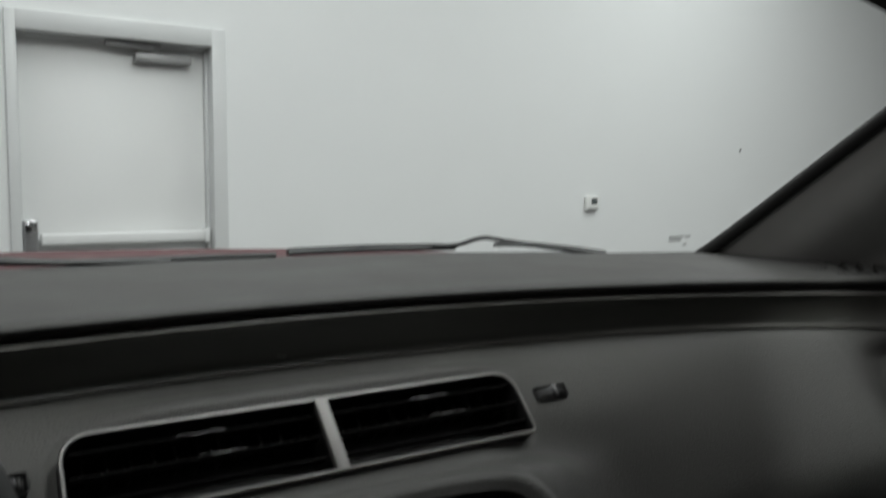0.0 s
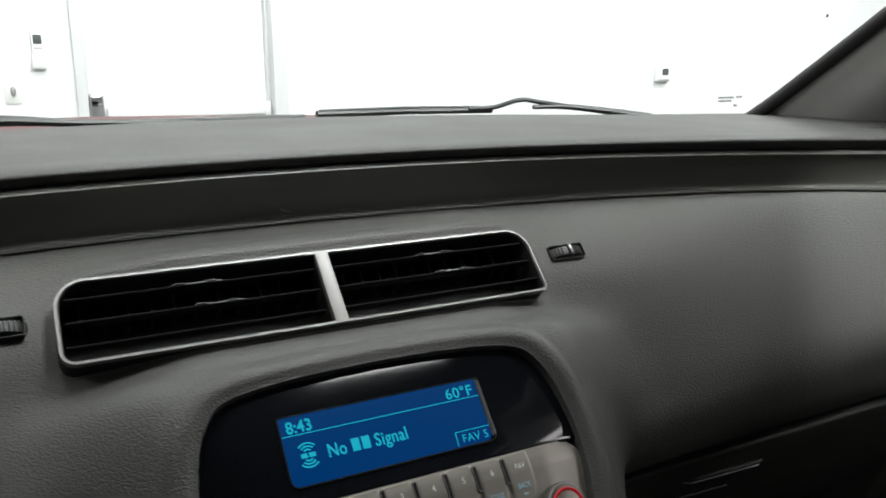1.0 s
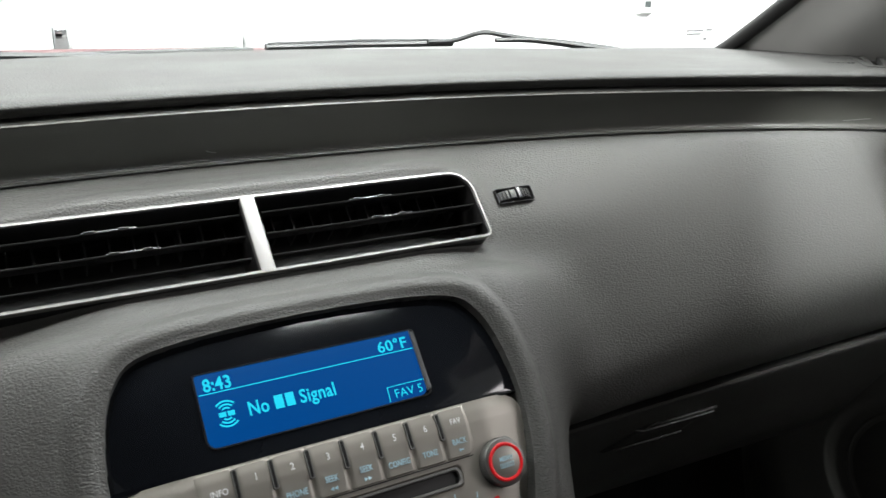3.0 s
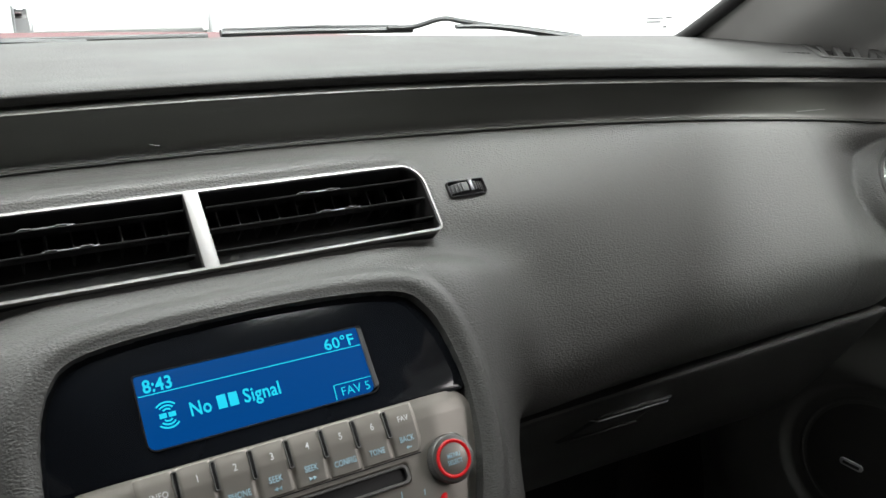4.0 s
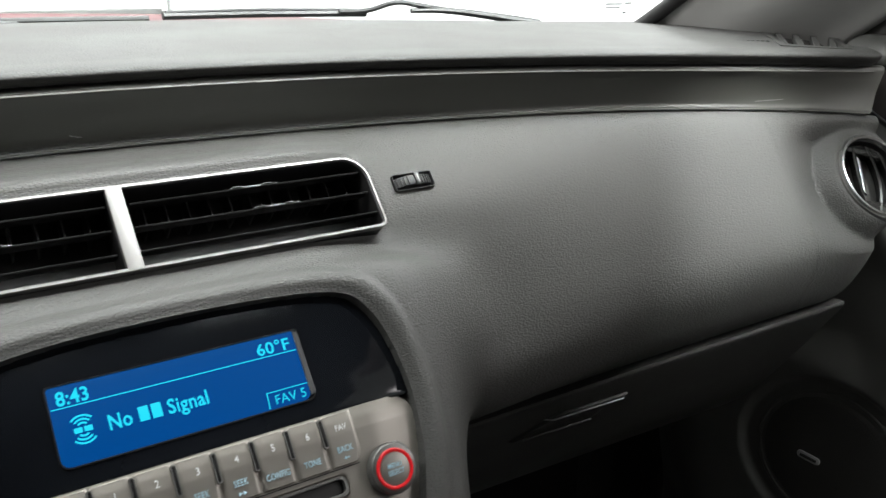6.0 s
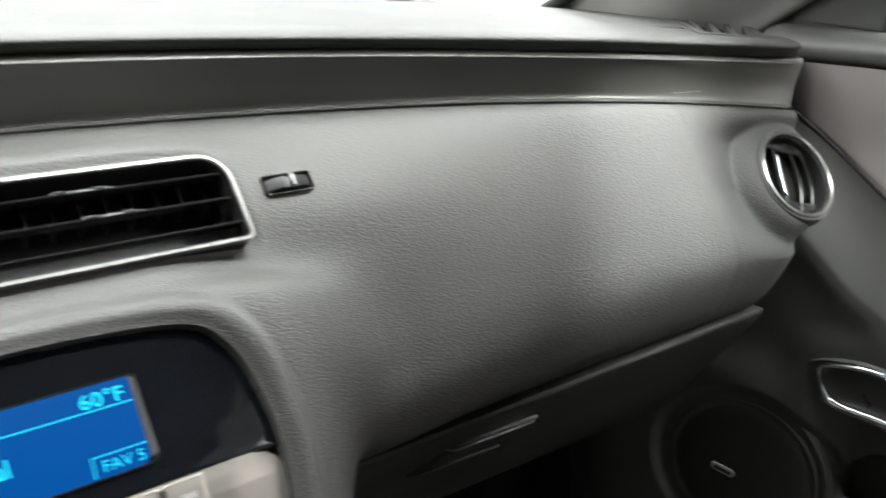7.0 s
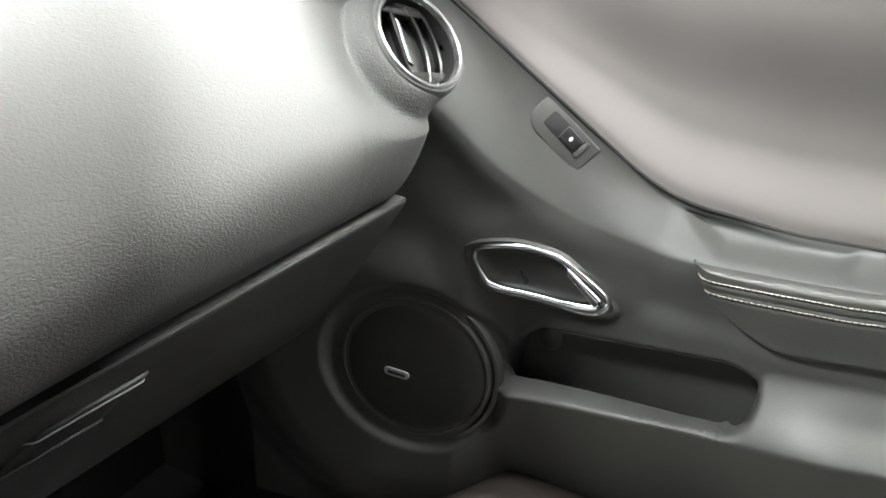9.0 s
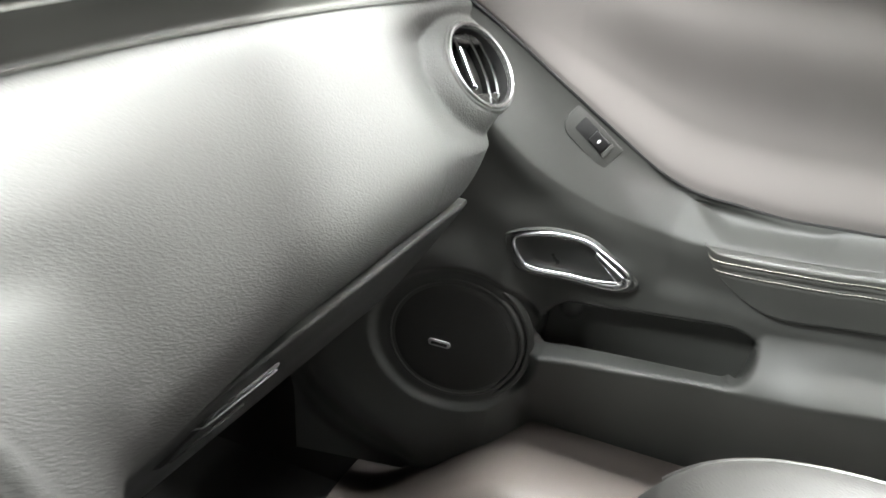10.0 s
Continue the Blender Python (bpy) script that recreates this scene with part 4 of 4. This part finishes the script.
# the floor drops behind the lip
drop_ = .045 * smoothstep(.034, .006, rim[:, 1] - np.interp(rim[:, 0], (.157, .374), (.709, .681)))
for k, t in ((1.004, 0), (1.0, .05), (.995, .14), (.99, .35), (.985, .65), (.98, .86), (.975, 1.0)):
    q = mid_ + (rim - mid_) * k
    q[:, 1] -= drop_ * smoothstep(.02, .7, t)
    wall_.append(np.column_stack([rim_x * (1 - t) + t * .818 + (.0012 if t == 0 else 0), q]))
pocket = part("pocket", sheet(np.array(wall_), wrap=True), DOORP, door, "deep dark door pocket", angle=50)
part("pocket_back", box(.8172, .8200, .105, .420, .610, .790), DOORP, pocket)
# small dome, added to catch a soft highlight inside the pocket
dome = lathe([(0.0, .006), (.006, .0055), (.011, .0038), (.0150, .0)], 24)
part("highlight_dome", dome, DOORP, pocket, m=Matrix(((0, 0, -1, .8165), (-1, 0, 0, .350), (0, 1, 0, .712), (0, 0, 0, 1))))
# black seam between panel and insert
zt = curve_z(fine_gap, ys)
xs_ = door_x(ys, zt - .003)
xs_ = np.convolve(np.pad(xs_, 50, mode="edge"), np.full(101, 1 / 101), "valid")
part("seam", tube(np.column_stack([xs_ + .003, ys, zt])[::2], .0019, 8, up=(1, 0, 0)), RUBBER, door, "black seam strip")
# smooth insert above it
g = []
for t in np.linspace(0, 1, 60):
    z = zt + .0006 + (1.119 - zt - .0006) * t
    hol = float(.014 * smoothstep(.0, .30, t) * smoothstep(.80, .36, t))
    x = (xs_ + .004) * (1 - t) + (.800 - .30 * np.maximum(0, ys - .38)) * t + hol * smoothstep(.47, .28, ys)
    x = x + .0012 * smoothstep(.06, .0, t)
    g.append(np.column_stack([x, ys, z]))
part("insert", sheet(np.array(g)[:, 82:], flip=True), INSERT, door, "smooth satin brown-grey insert")
# sill roll along the window
yy = np.linspace(.545, -.42, 120)
g = []
for y in yy:
    x0 = .798 - .22 * max(0, y - .40)
    p = spline([(x0 + .02, 1.112), (x0 + .001, 1.1175), (x0 - .006, 1.125), (x0 - .004, 1.137), (x0 + .012, 1.147), (x0 + .05, 1.150), (x0 + .09, 1.140)], 40)
    g.append(np.column_stack([p[:, 0], np.full(40, y), p[:, 1]]))
part("window_sill", sheet(np.array(g)), DOORP, door, "dark grey sill roll")
# front corner cover below the mirror
tri = [(.430, 1.146), (.565, 1.146), (.535, 1.186), (.440, 1.262)]
dm = Matrix(((0, 0, -1, .822), (-1, 0, 0, 0), (0, 1, 0, 0), (0, 0, 0, 1)))
part("mirror_cover", plate([(-a, b) for a, b in tri], -.02, .0, .004), DOORP, door, m=dm)
part("cover_inset", plate([(-a, b) for a, b in ((.452, 1.153), (.541, 1.157), (.528, 1.178), (.452, 1.240))], -.01, .0022, .002), DOORP, door, m=dm)
# armrest pad with twin seams
pad_edge = spline([(.216, .8555), (.203, .834), (.180, .812), (.155, .797), (.123, .790), (.047, .800), (-.10, .815), (-.42, .83)], 90)
g = []
for t in np.linspace(0, 1, 46):
    yl = pad_edge[:, 0]
    zt_ = np.interp(yl, fine_ridge[:, 0], fine_ridge[:, 1]) + .004
    z = zt_ * (1 - t) + pad_edge[:, 1] * t
    b = np.minimum(1, np.minimum(t, 1 - t) / .09)
    endr = smoothstep(.0, .02, .216 - yl)
    base = .786
    x = base - .006 - .012 * np.sqrt(b * (2 - b)) * np.sqrt(np.clip(endr, .02, 1)) + .004 * smoothstep(.3, 1.0, t)
    # grooves of the seams
    for gz in (.0125, .0185, .0245):
        x = x + .0013 * np.exp(-(((zt_ - z) - gz) / .0012) ** 2)
    g.append(np.column_stack([x, yl, z]))
PADG = np.array(g)
pad = part("armrest_pad", sheet(PADG), PAD, door, "padded vinyl armrest")


def pad_point(i, drop):
    col = PADG[:, i]
    zt0 = col[0, 2]
    k = np.interp(drop, zt0 - col[:, 2], np.arange(len(col)))
    a = int(min(k, len(col) - 2))
    f_ = k - a
    return col[a] * (1 - f_) + col[a + 1] * f_


for drop in (.0095, .0215):
    line = np.array([pad_point(i, drop) for i in range(4, 88)])
    seg = np.cumsum(np.r_[0, np.linalg.norm(np.diff(line, axis=0), axis=1)])
    sv = []
    d = 0.0
    while d + .004 < seg[-1]:
        a = np.array([np.interp(d, seg, line[:, j]) for j in range(3)])
        b = np.array([np.interp(d + .0034, seg, line[:, j]) for j in range(3)])
        sv.append(tube([a - (.0004, 0, 0), (a + b) / 2 - (.0011, 0, 0), b - (.0004, 0, 0)], .0006, 5, up=(1, 0, 0)))
        d += .0046
    part("stitching", merge(*sv), THREAD, pad, "pale thread stitching")


def door_pose(y, z, out=0.0):
    """A pose on the door's face: x towards the rear, y up, z into the cabin."""
    e = .006
    at = lambda p, q: float(door_x(np.array([p]), np.array([q]))[0])
    ty = Vector(((at(y - e, z) - at(y + e, z)) / (2 * e), -1, 0)).normalized()
    tz = Vector(((at(y, z + e) - at(y, z - e)) / (2 * e), 0, 1))
    w = ty.cross(tz).normalized()
    v = w.cross(ty).normalized()
    m = Matrix((ty, v, w)).transposed().to_4x4()
    m.translation = Vector((at(y, z), y, z)) + w * out
    return m


# window switch
sm = door_pose(.352, .940, .001)
sm = sm @ pose(0, 0, 0, 0, 0, -43)
sw = part("switch_plate", plate(rounded(-.034, .034, -.018, .013, (.005, .002, .003, .016)), -.010, .0012, .0010), DOORP, door, "raised switch plate", m=sm)
part("switch_well", plate(rounded(-.020, .023, -.0080, .0085, .003), .0, .0016, .0002), RUBBER, sw)
part("switch_rocker", box(-.001, .019, -.0068, .0072, .0005, .0036, .0014), SLATM, sw)
part("switch_cap", box(.0195, .0245, -.0085, .0085, .0005, .0030, .001), DOORP, sw)
part("switch_mark", plate([(.0085 + .0015 * math.cos(a), .0022 * math.sin(a)) for a in np.linspace(0, 2 * math.pi, 12, endpoint=False)], .003, .0039, .0001), PRINTW, sw)

# chrome release handle in its dished bezel
hp = spline(HANDLE, 120, True)
# the dish follows the door's slope along the car
hx = lambda y: .7615 + (.36 - y) * .19
loop = np.column_stack([hx(hp[:, 0]), hp])
cen = hp.mean(0)
rad = .0030 + .0026 * smoothstep(.335, .29, hp[:, 0]) + .0012 * smoothstep(.81, .795, hp[:, 1])
inner_loop = loop.copy()
inner_loop[:, 1:] = cen + (hp - cen) * .93
handle = part("handle_frame", tube(inner_loop - (.004, 0, 0), rad, 14, True, up=(1, 0, 0)), CHROME, door, "polished chrome release handle")
lever = spline([(.322, .8225), (.306, .8085), (.2925, .7965)], 20)
part("lever", tube(np.column_stack([hx(lever[:, 0]) - .007, lever]), np.linspace(.0030, .0062, 20), 12, flat=1.0, up=(1, 0, 0)), CHROME, handle)
dish = np.stack([np.column_stack([hx(cen[0] + (hp[:, 0] - cen[0]) * k) + d, cen + (hp - cen) * k]) for k, d in ((.98, -.003), (.92, .001), (.84, .005), (.70, .0072), (.45, .0078), (.02, .0078))])
part("handle_dish", sheet(dish, wrap=True), HANDLED, handle, "glossy black handle dish")
rimp = np.stack([np.column_stack([hx(cen[0] + (hp[:, 0] - cen[0]) * k) + d, cen[None] + (hp - cen) * (k, k2)]) for k, k2, d in ((.97, .97, -.001), (1.02, 1.03, -.0035), (1.06, 1.10, -.0048), (1.10, 1.20, -.0030), (1.13, 1.26, .004), (1.14, 1.28, .012))])
rimp[:, :, 2] -= .004 * np.linspace(0, 1, 6)[:, None]
part("handle_bezel", sheet(rimp, wrap=True, flip=True), DOORP, door, "dished dark grey bezel")

# loudspeaker
sp = door_pose(*SPK, .0) @ Matrix.Diagonal((.90, .92, 1, 1))
speaker = part("speaker_grille", lathe([(0.0, .0042), (.03, .0040), (.06, .0030), (.080, .0008), (.0855, -.0015), (.0875, -.006)], 72), GRILLE, door, "round dark speaker grille", m=sp)
part("speaker_ring", lathe([(.0865, -.006), (.0865, .0002), (.0880, .0012), (.0905, .0010), (.0925, -.0008), (.094, -.006)], 72), DOORP, speaker)
part("speaker_step", lathe([(.0965, -.010), (.0965, -.0010), (.0985, -.0002), (.1015, -.0006), (.1035, -.003), (.105, -.010)], 72), DOORP, speaker)
holes = []
for i in range(1, 24):
    r = .0034 * i
    k = max(6, int(2 * math.pi * r / .0036))
    for j in range(k):
        if i < 23:
            a = 2 * math.pi * (j + .5 * (i % 2)) / k
            h = .0042 - .0012 * (r / .06) ** 2 - .0014 * max(0, (r - .06) / .02) ** 2 + .00025
            c = (r * math.cos(a), r * math.sin(a), h)
            holes.append(([(c[0] - .0009, c[1], h), (c[0], c[1] - .0009, h), (c[0] + .0009, c[1], h), (c[0], c[1] + .0009, h)], [(0, 1, 2, 3)]))
tagged(part("perforation", merge(*holes), BLACK, speaker), kind="stuff")
part("badge", plate(rounded(-.029, .002, -.0052, .0052, .005), .0, .0062, .0012), GREYM, speaker, "small blank metal badge", m=pose(-.006, -.008, 0, 0, 0, -6))
part("badge_bar", plate(rounded(-.0245, -.0025, -.0022, .0022, .0008), .004, .0066, .0002), SLATM, speaker, m=pose(-.006, -.008, 0, 0, 0, -6))

# ---------------------------------------------------------------- glass, pillar, roof
pillar = thing("windscreen_pillar", "dark grey plastic windscreen pillar trim", "pillar")
g = []
for s in np.linspace(-.03, .36, 40):
    e1 = np.array((.726, .800, 1.139)) + s * np.array((-.10, -1.50, 1.0))
    e2 = np.array((.815, .560, 1.148)) + s * np.array((-.20, -1.42, 1.0))
    out = np.array((.05, .02, .01))
    ctl = [e1 + (.02, .02, .012), e1 + (.004, .004, .002), e1, e1 * .85 + e2 * .15 - (.006, .004, 0), e1 * .5 + e2 * .5 - (.016, .004, .0), e1 * .15 + e2 * .85 - (.004, 0, 0), e2, e2 + out]
    g.append(spline(ctl, 40))
part("trim", sheet(np.array(g)), PILLAR, pillar)
edge = [np.array((.726, .800, 1.139)) + s * np.array((-.10, -1.50, 1.0)) + (-.003, .004, .002) for s in np.linspace(-.03, .36, 30)]
for i, q in enumerate(edge):
    q[0] -= .045 * math.exp(-i / 1.6)
    q[2] -= .004 * math.exp(-i / 1.6)
part("rubber_edge", tube(edge, .0095, 10, up=(1, 0, 0)), RUBBER, pillar, "black rubber glass edge")

screen = thing("windscreen", "clear raked car windscreen", "windscreen")
g = []
for x in np.linspace(-.80, .80, 30):
    y0 = .985 - .25 * x ** 2
    g.append([(x * (1 - .10 * s), y0 - 1.60 * s * .34, 1.128 + .34 * s + .012 * math.sin(math.pi * s)) for s in np.linspace(0, 1, 14)])
glass = part("glass", sheet(np.array(g)), GLASS, screen)
glass.visible_shadow = False
g = [[(x, .985 - .25 * x ** 2 - 1.60 * s * .34 - .002, 1.1265 + .34 * s) for s in np.linspace(0, .03, 4)] for x in np.linspace(-.80, .80, 30)]
part("black_band", sheet(np.array(g)), RUBBER, screen, "black printed lower edge")
sticker = thing("glass_print", "small grey printed marks on the windscreen", "print")
for i, (du, dv, wd) in enumerate(((0, 0, .030), (0, -.0045, .026), (.034, .0005, .012), (.030, -.011, .007))):
    k = 7 if wd > .02 else 3
    for j in range(k):
        a = .668 + du + wd * j / k
        part("print_bar", box(a, a + wd / k * .7, .8165, .8172, 1.171 + dv - .0013, 1.171 + dv + .0013), STICKER, sticker)

# cowl, wipers and bonnet outside
wiper = thing("wiper", "black windscreen wiper lying on the cowl", "wiper", group="wipers")
part("blade", tube([(.175, 1.045, 1.1545), (.30, 1.045, 1.1545), (.44, 1.035, 1.1525)], .006, 8, flat=.8), BLACK, wiper)
part("blade_spine", tube([(.178, 1.043, 1.1585), (.30, 1.043, 1.1592), (.42, 1.035, 1.157)], .0022, 8), RUBBER, wiper)
part("arm", tube(spline([(.40, 1.03, 1.1555), (.435, 1.02, 1.1570), (.462, 1.008, 1.1655), (.478, 1.004, 1.1672), (.50, 1.0, 1.1635), (.55, .99, 1.1560), (.60, .98, 1.151)], 40), .0034, 8), BLACK, wiper)
part("arm_foot", tube(spline([(.49, 1.0, 1.1565), (.54, .99, 1.1560), (.60, .975, 1.1490), (.67, .95, 1.138)], 24), np.linspace(.004, .008, 24), 10, flat=.8), BLACK, wiper)
wiper2 = thing("wiper", "black windscreen wiper foot by the cowl", "wiper", group="wipers")
part("arm_foot", tube(spline([(-.45, 1.0, 1.150), (-.30, 1.02, 1.1585), (-.20, 1.03, 1.1605), (-.12, 1.04, 1.155), (.02, 1.05, 1.149)], 40), np.r_[np.full(20, .009), np.linspace(.009, .004, 20)], 10, flat=.7), BLACK, wiper2)
part("blade", tube([(-.1, 1.06, 1.152), (.05, 1.06, 1.1515), (.16, 1.05, 1.151)], .004, 8), BLACK, wiper2)
cowl = thing("cowl", "black plastic cowl panel below the windscreen", "cowl")
g = [[(x, y, 1.131 + .018 * math.sin((y - .93) / .22 * math.pi) - .05 * x ** 2 * .6) for y in np.linspace(.93, 1.15, 12)] for x in np.linspace(-.75, .75, 40)]
part("panel", sheet(np.array(g)), BLACK, cowl)
bonnet = thing("bonnet", "glossy red car bonnet seen through the windscreen", "bonnet")
g = []
for x in np.linspace(-.80, .80, 60):
    g.append([(x, y, 1.1350 + .007 * math.exp(-((x + .25) / .28) ** 2) - .055 * x ** 2 - .10 * ((y - 1.1) / 1.1) ** 2 + .010 * math.sin(min(1, (y - 1.1) / .4) * math.pi / 2)) for y in np.linspace(1.10, 2.2, 30)])
part("skin", sheet(np.array(g)), RED, bonnet)

# Unseen roof, sides and rear, added to shape the light in the cabin.
cabin = thing("car_cabin", "unseen plain cabin shell added to block light", "cabin", kind="structure")


def roof(z0, wide, flip):
    """Curved sheet of the roof."""
    xs2 = np.linspace(-wide, wide, 41)
    ys2 = np.linspace(.41, -1.52, 60)
    v = [(x, y, z0 - .06 * (x / .62) ** 4 - .05 * max(0, (y - .1) / .3) ** 2) for y in ys2 for x in xs2]
    f = []
    for i in range(59):
        for j in range(40):
            q = (i * 41 + j, i * 41 + j + 1, (i + 1) * 41 + j + 1, (i + 1) * 41 + j)
            f.append(q[::-1] if flip else q)
    return v, f


part("headliner", roof(1.475, .60, False), HEADLINER, cabin)
part("roof_skin", roof(1.50, .62, True), RED, cabin)
part("carpet", box(-.86, .88, -1.62, .97, .24, .30, .0), CARPET, cabin)
part("firewall", box(-.86, .88, .93, .97, .26, 1.12), CARPET, cabin)
part("footwell_side", box(.795, .845, .56, .95, .28, 1.12), CARPET, cabin)
part("driver_door", box(-.86, -.80, -.45, .95, .30, 1.13, .01), DOORP, cabin)
part("outer_door", box(.885, .90, -.45, .95, .30, 1.11, .005), BLACK, cabin)
# The rear is closed off, so light enters only through the front openings.
for sx in (-1, 1):
    part("rear_quarter", box(sx * .86 - .03, sx * .86 + .03, -1.6, -.45, .30, 1.15, .01), DOORP, cabin)
    part("rear_side_block", box(sx * .70 - .10, sx * .70 + .10, -1.6, -.62, 1.14, 1.47, .02), PILLAR, cabin)
part("rear_end_block", box(-.83, .83, -1.66, -1.60, .30, 1.46, .01), HEADLINER, cabin)

# sill below the door
sill = thing("door_sill", "worn brown-grey carpeted door sill", "sill")
g = []
for y in np.linspace(.62, -.42, 70):
    zb = .556 - .02 * y - .16 * float(smoothstep(.36, .60, y))
    p = spline([(.615, zb - .20), (.63, zb - .07), (.655, zb - .015), (.69, zb - .002), (.74, zb - .002), (.80, zb - .01)], 30)
    g.append(np.column_stack([p[:, 0], np.full(30, y), p[:, 1]]))
part("trim", sheet(np.array(g)), SILLM, sill)

# passenger seat cushion and its back
seat = thing("passenger_seat", "grey leather passenger seat with raised bolsters", "car seat")


def pillow(x0, x1, y0, y1, z0, z1, r, n=26):
    u = np.linspace(-1, 1, n)
    g = []
    for a in u:
        row = []
        for b in u:
            h = (1 - abs(a) ** r) ** .5 * (1 - abs(b) ** r) ** .5
            row.append(((x0 + x1) / 2 + a * (x1 - x0) / 2, (y0 + y1) / 2 + b * (y1 - y0) / 2, z0 + (z1 - z0) * h))
        g.append(row)
    return sheet(np.array(g), flip=True)


part("cushion", pillow(.24, .56, -.40, .21, .52, .66, 8), SEAT, seat)
bolster = part("bolster", pillow(.520, .674, -.40, .240, .50, .748, 4), SEAT, seat)
pipe = []
for t in np.linspace(0, 1, 50):
    a_, b_ = .58 - .10 * t, .86 - 1.5 * t ** 1.1
    h_ = (1 - abs(a_) ** 4) ** .5 * (1 - min(.97, abs(b_)) ** 4) ** .5
    pipe.append((.596 + a_ * .076, -.080 + b_ * .320, .50 + .248 * h_ + .0004))
part("piping", tube(pipe, .0030, 8), SEAT, bolster)
part("bolster", pillow(.15, .255, -.40, .225, .50, .715, 4), SEAT, seat)
part("seat_base", box(.20, .62, -.38, .16, .30, .54, .03), BLACK, seat)
part("backrest", box(.17, .65, -.62, -.42, .55, 1.25, .06, 4), SEAT, seat)

# steering wheel
wm = plane_pose((-.421, .250, 1.090), (0, .470, .8827), (0, -.8827, .470))
wheel = thing("steering_wheel", "black leather steering wheel", "steering wheel", wm)
circle = [(.185 * math.cos(a), .185 * math.sin(a), 0) for a in np.linspace(0, 2 * math.pi, 72, endpoint=False)]
part("rim", tube(circle, .0155, 16, True, up=(0, 0, 1)), BLACK, wheel)
part("hub", lathe([(0.0, -.01), (.05, -.012), (.068, -.025), (.07, -.05)], 40), DASH, wheel)
for a in (200, 340, 270):
    c, s = math.cos(radians(a)), math.sin(radians(a))
    part("spoke", tube([(.05 * c, .05 * s, -.03), (.12 * c, .12 * s, -.018), (.18 * c, .18 * s, -.004)], [.018, .014, .012], 10, flat=.5, up=(0, 0, 1)), DASH, wheel)
part("column", tube([(0, 0, -.03), (0, 0, -.12), (0, .02, -.30)], [.045, .05, .06], 20, up=(0, 1, 0)), DASH, wheel)

# wiper stalk with a dark ring at its end
stalk = thing("column_stalk", "dark grey steering column stalk with a black end ring", "stalk")
part("stem", tube([(-.40, .47, 1.005), (-.31, .455, 1.008), (-.238, .445, 1.013)], [.011, .010, .013], 14), DASH, stalk)
part("end_ring", tube([(-.240, .4455, 1.013), (-.228, .444, 1.0135)], [.0165, .0165], 24), RUBBER, stalk)
part("end_cap", tube([(-.229, .444, 1.0135), (-.2235, .4435, 1.0138), (-.221, .443, 1.014)], [.0135, .0130, .0100], 24), DASH, stalk)
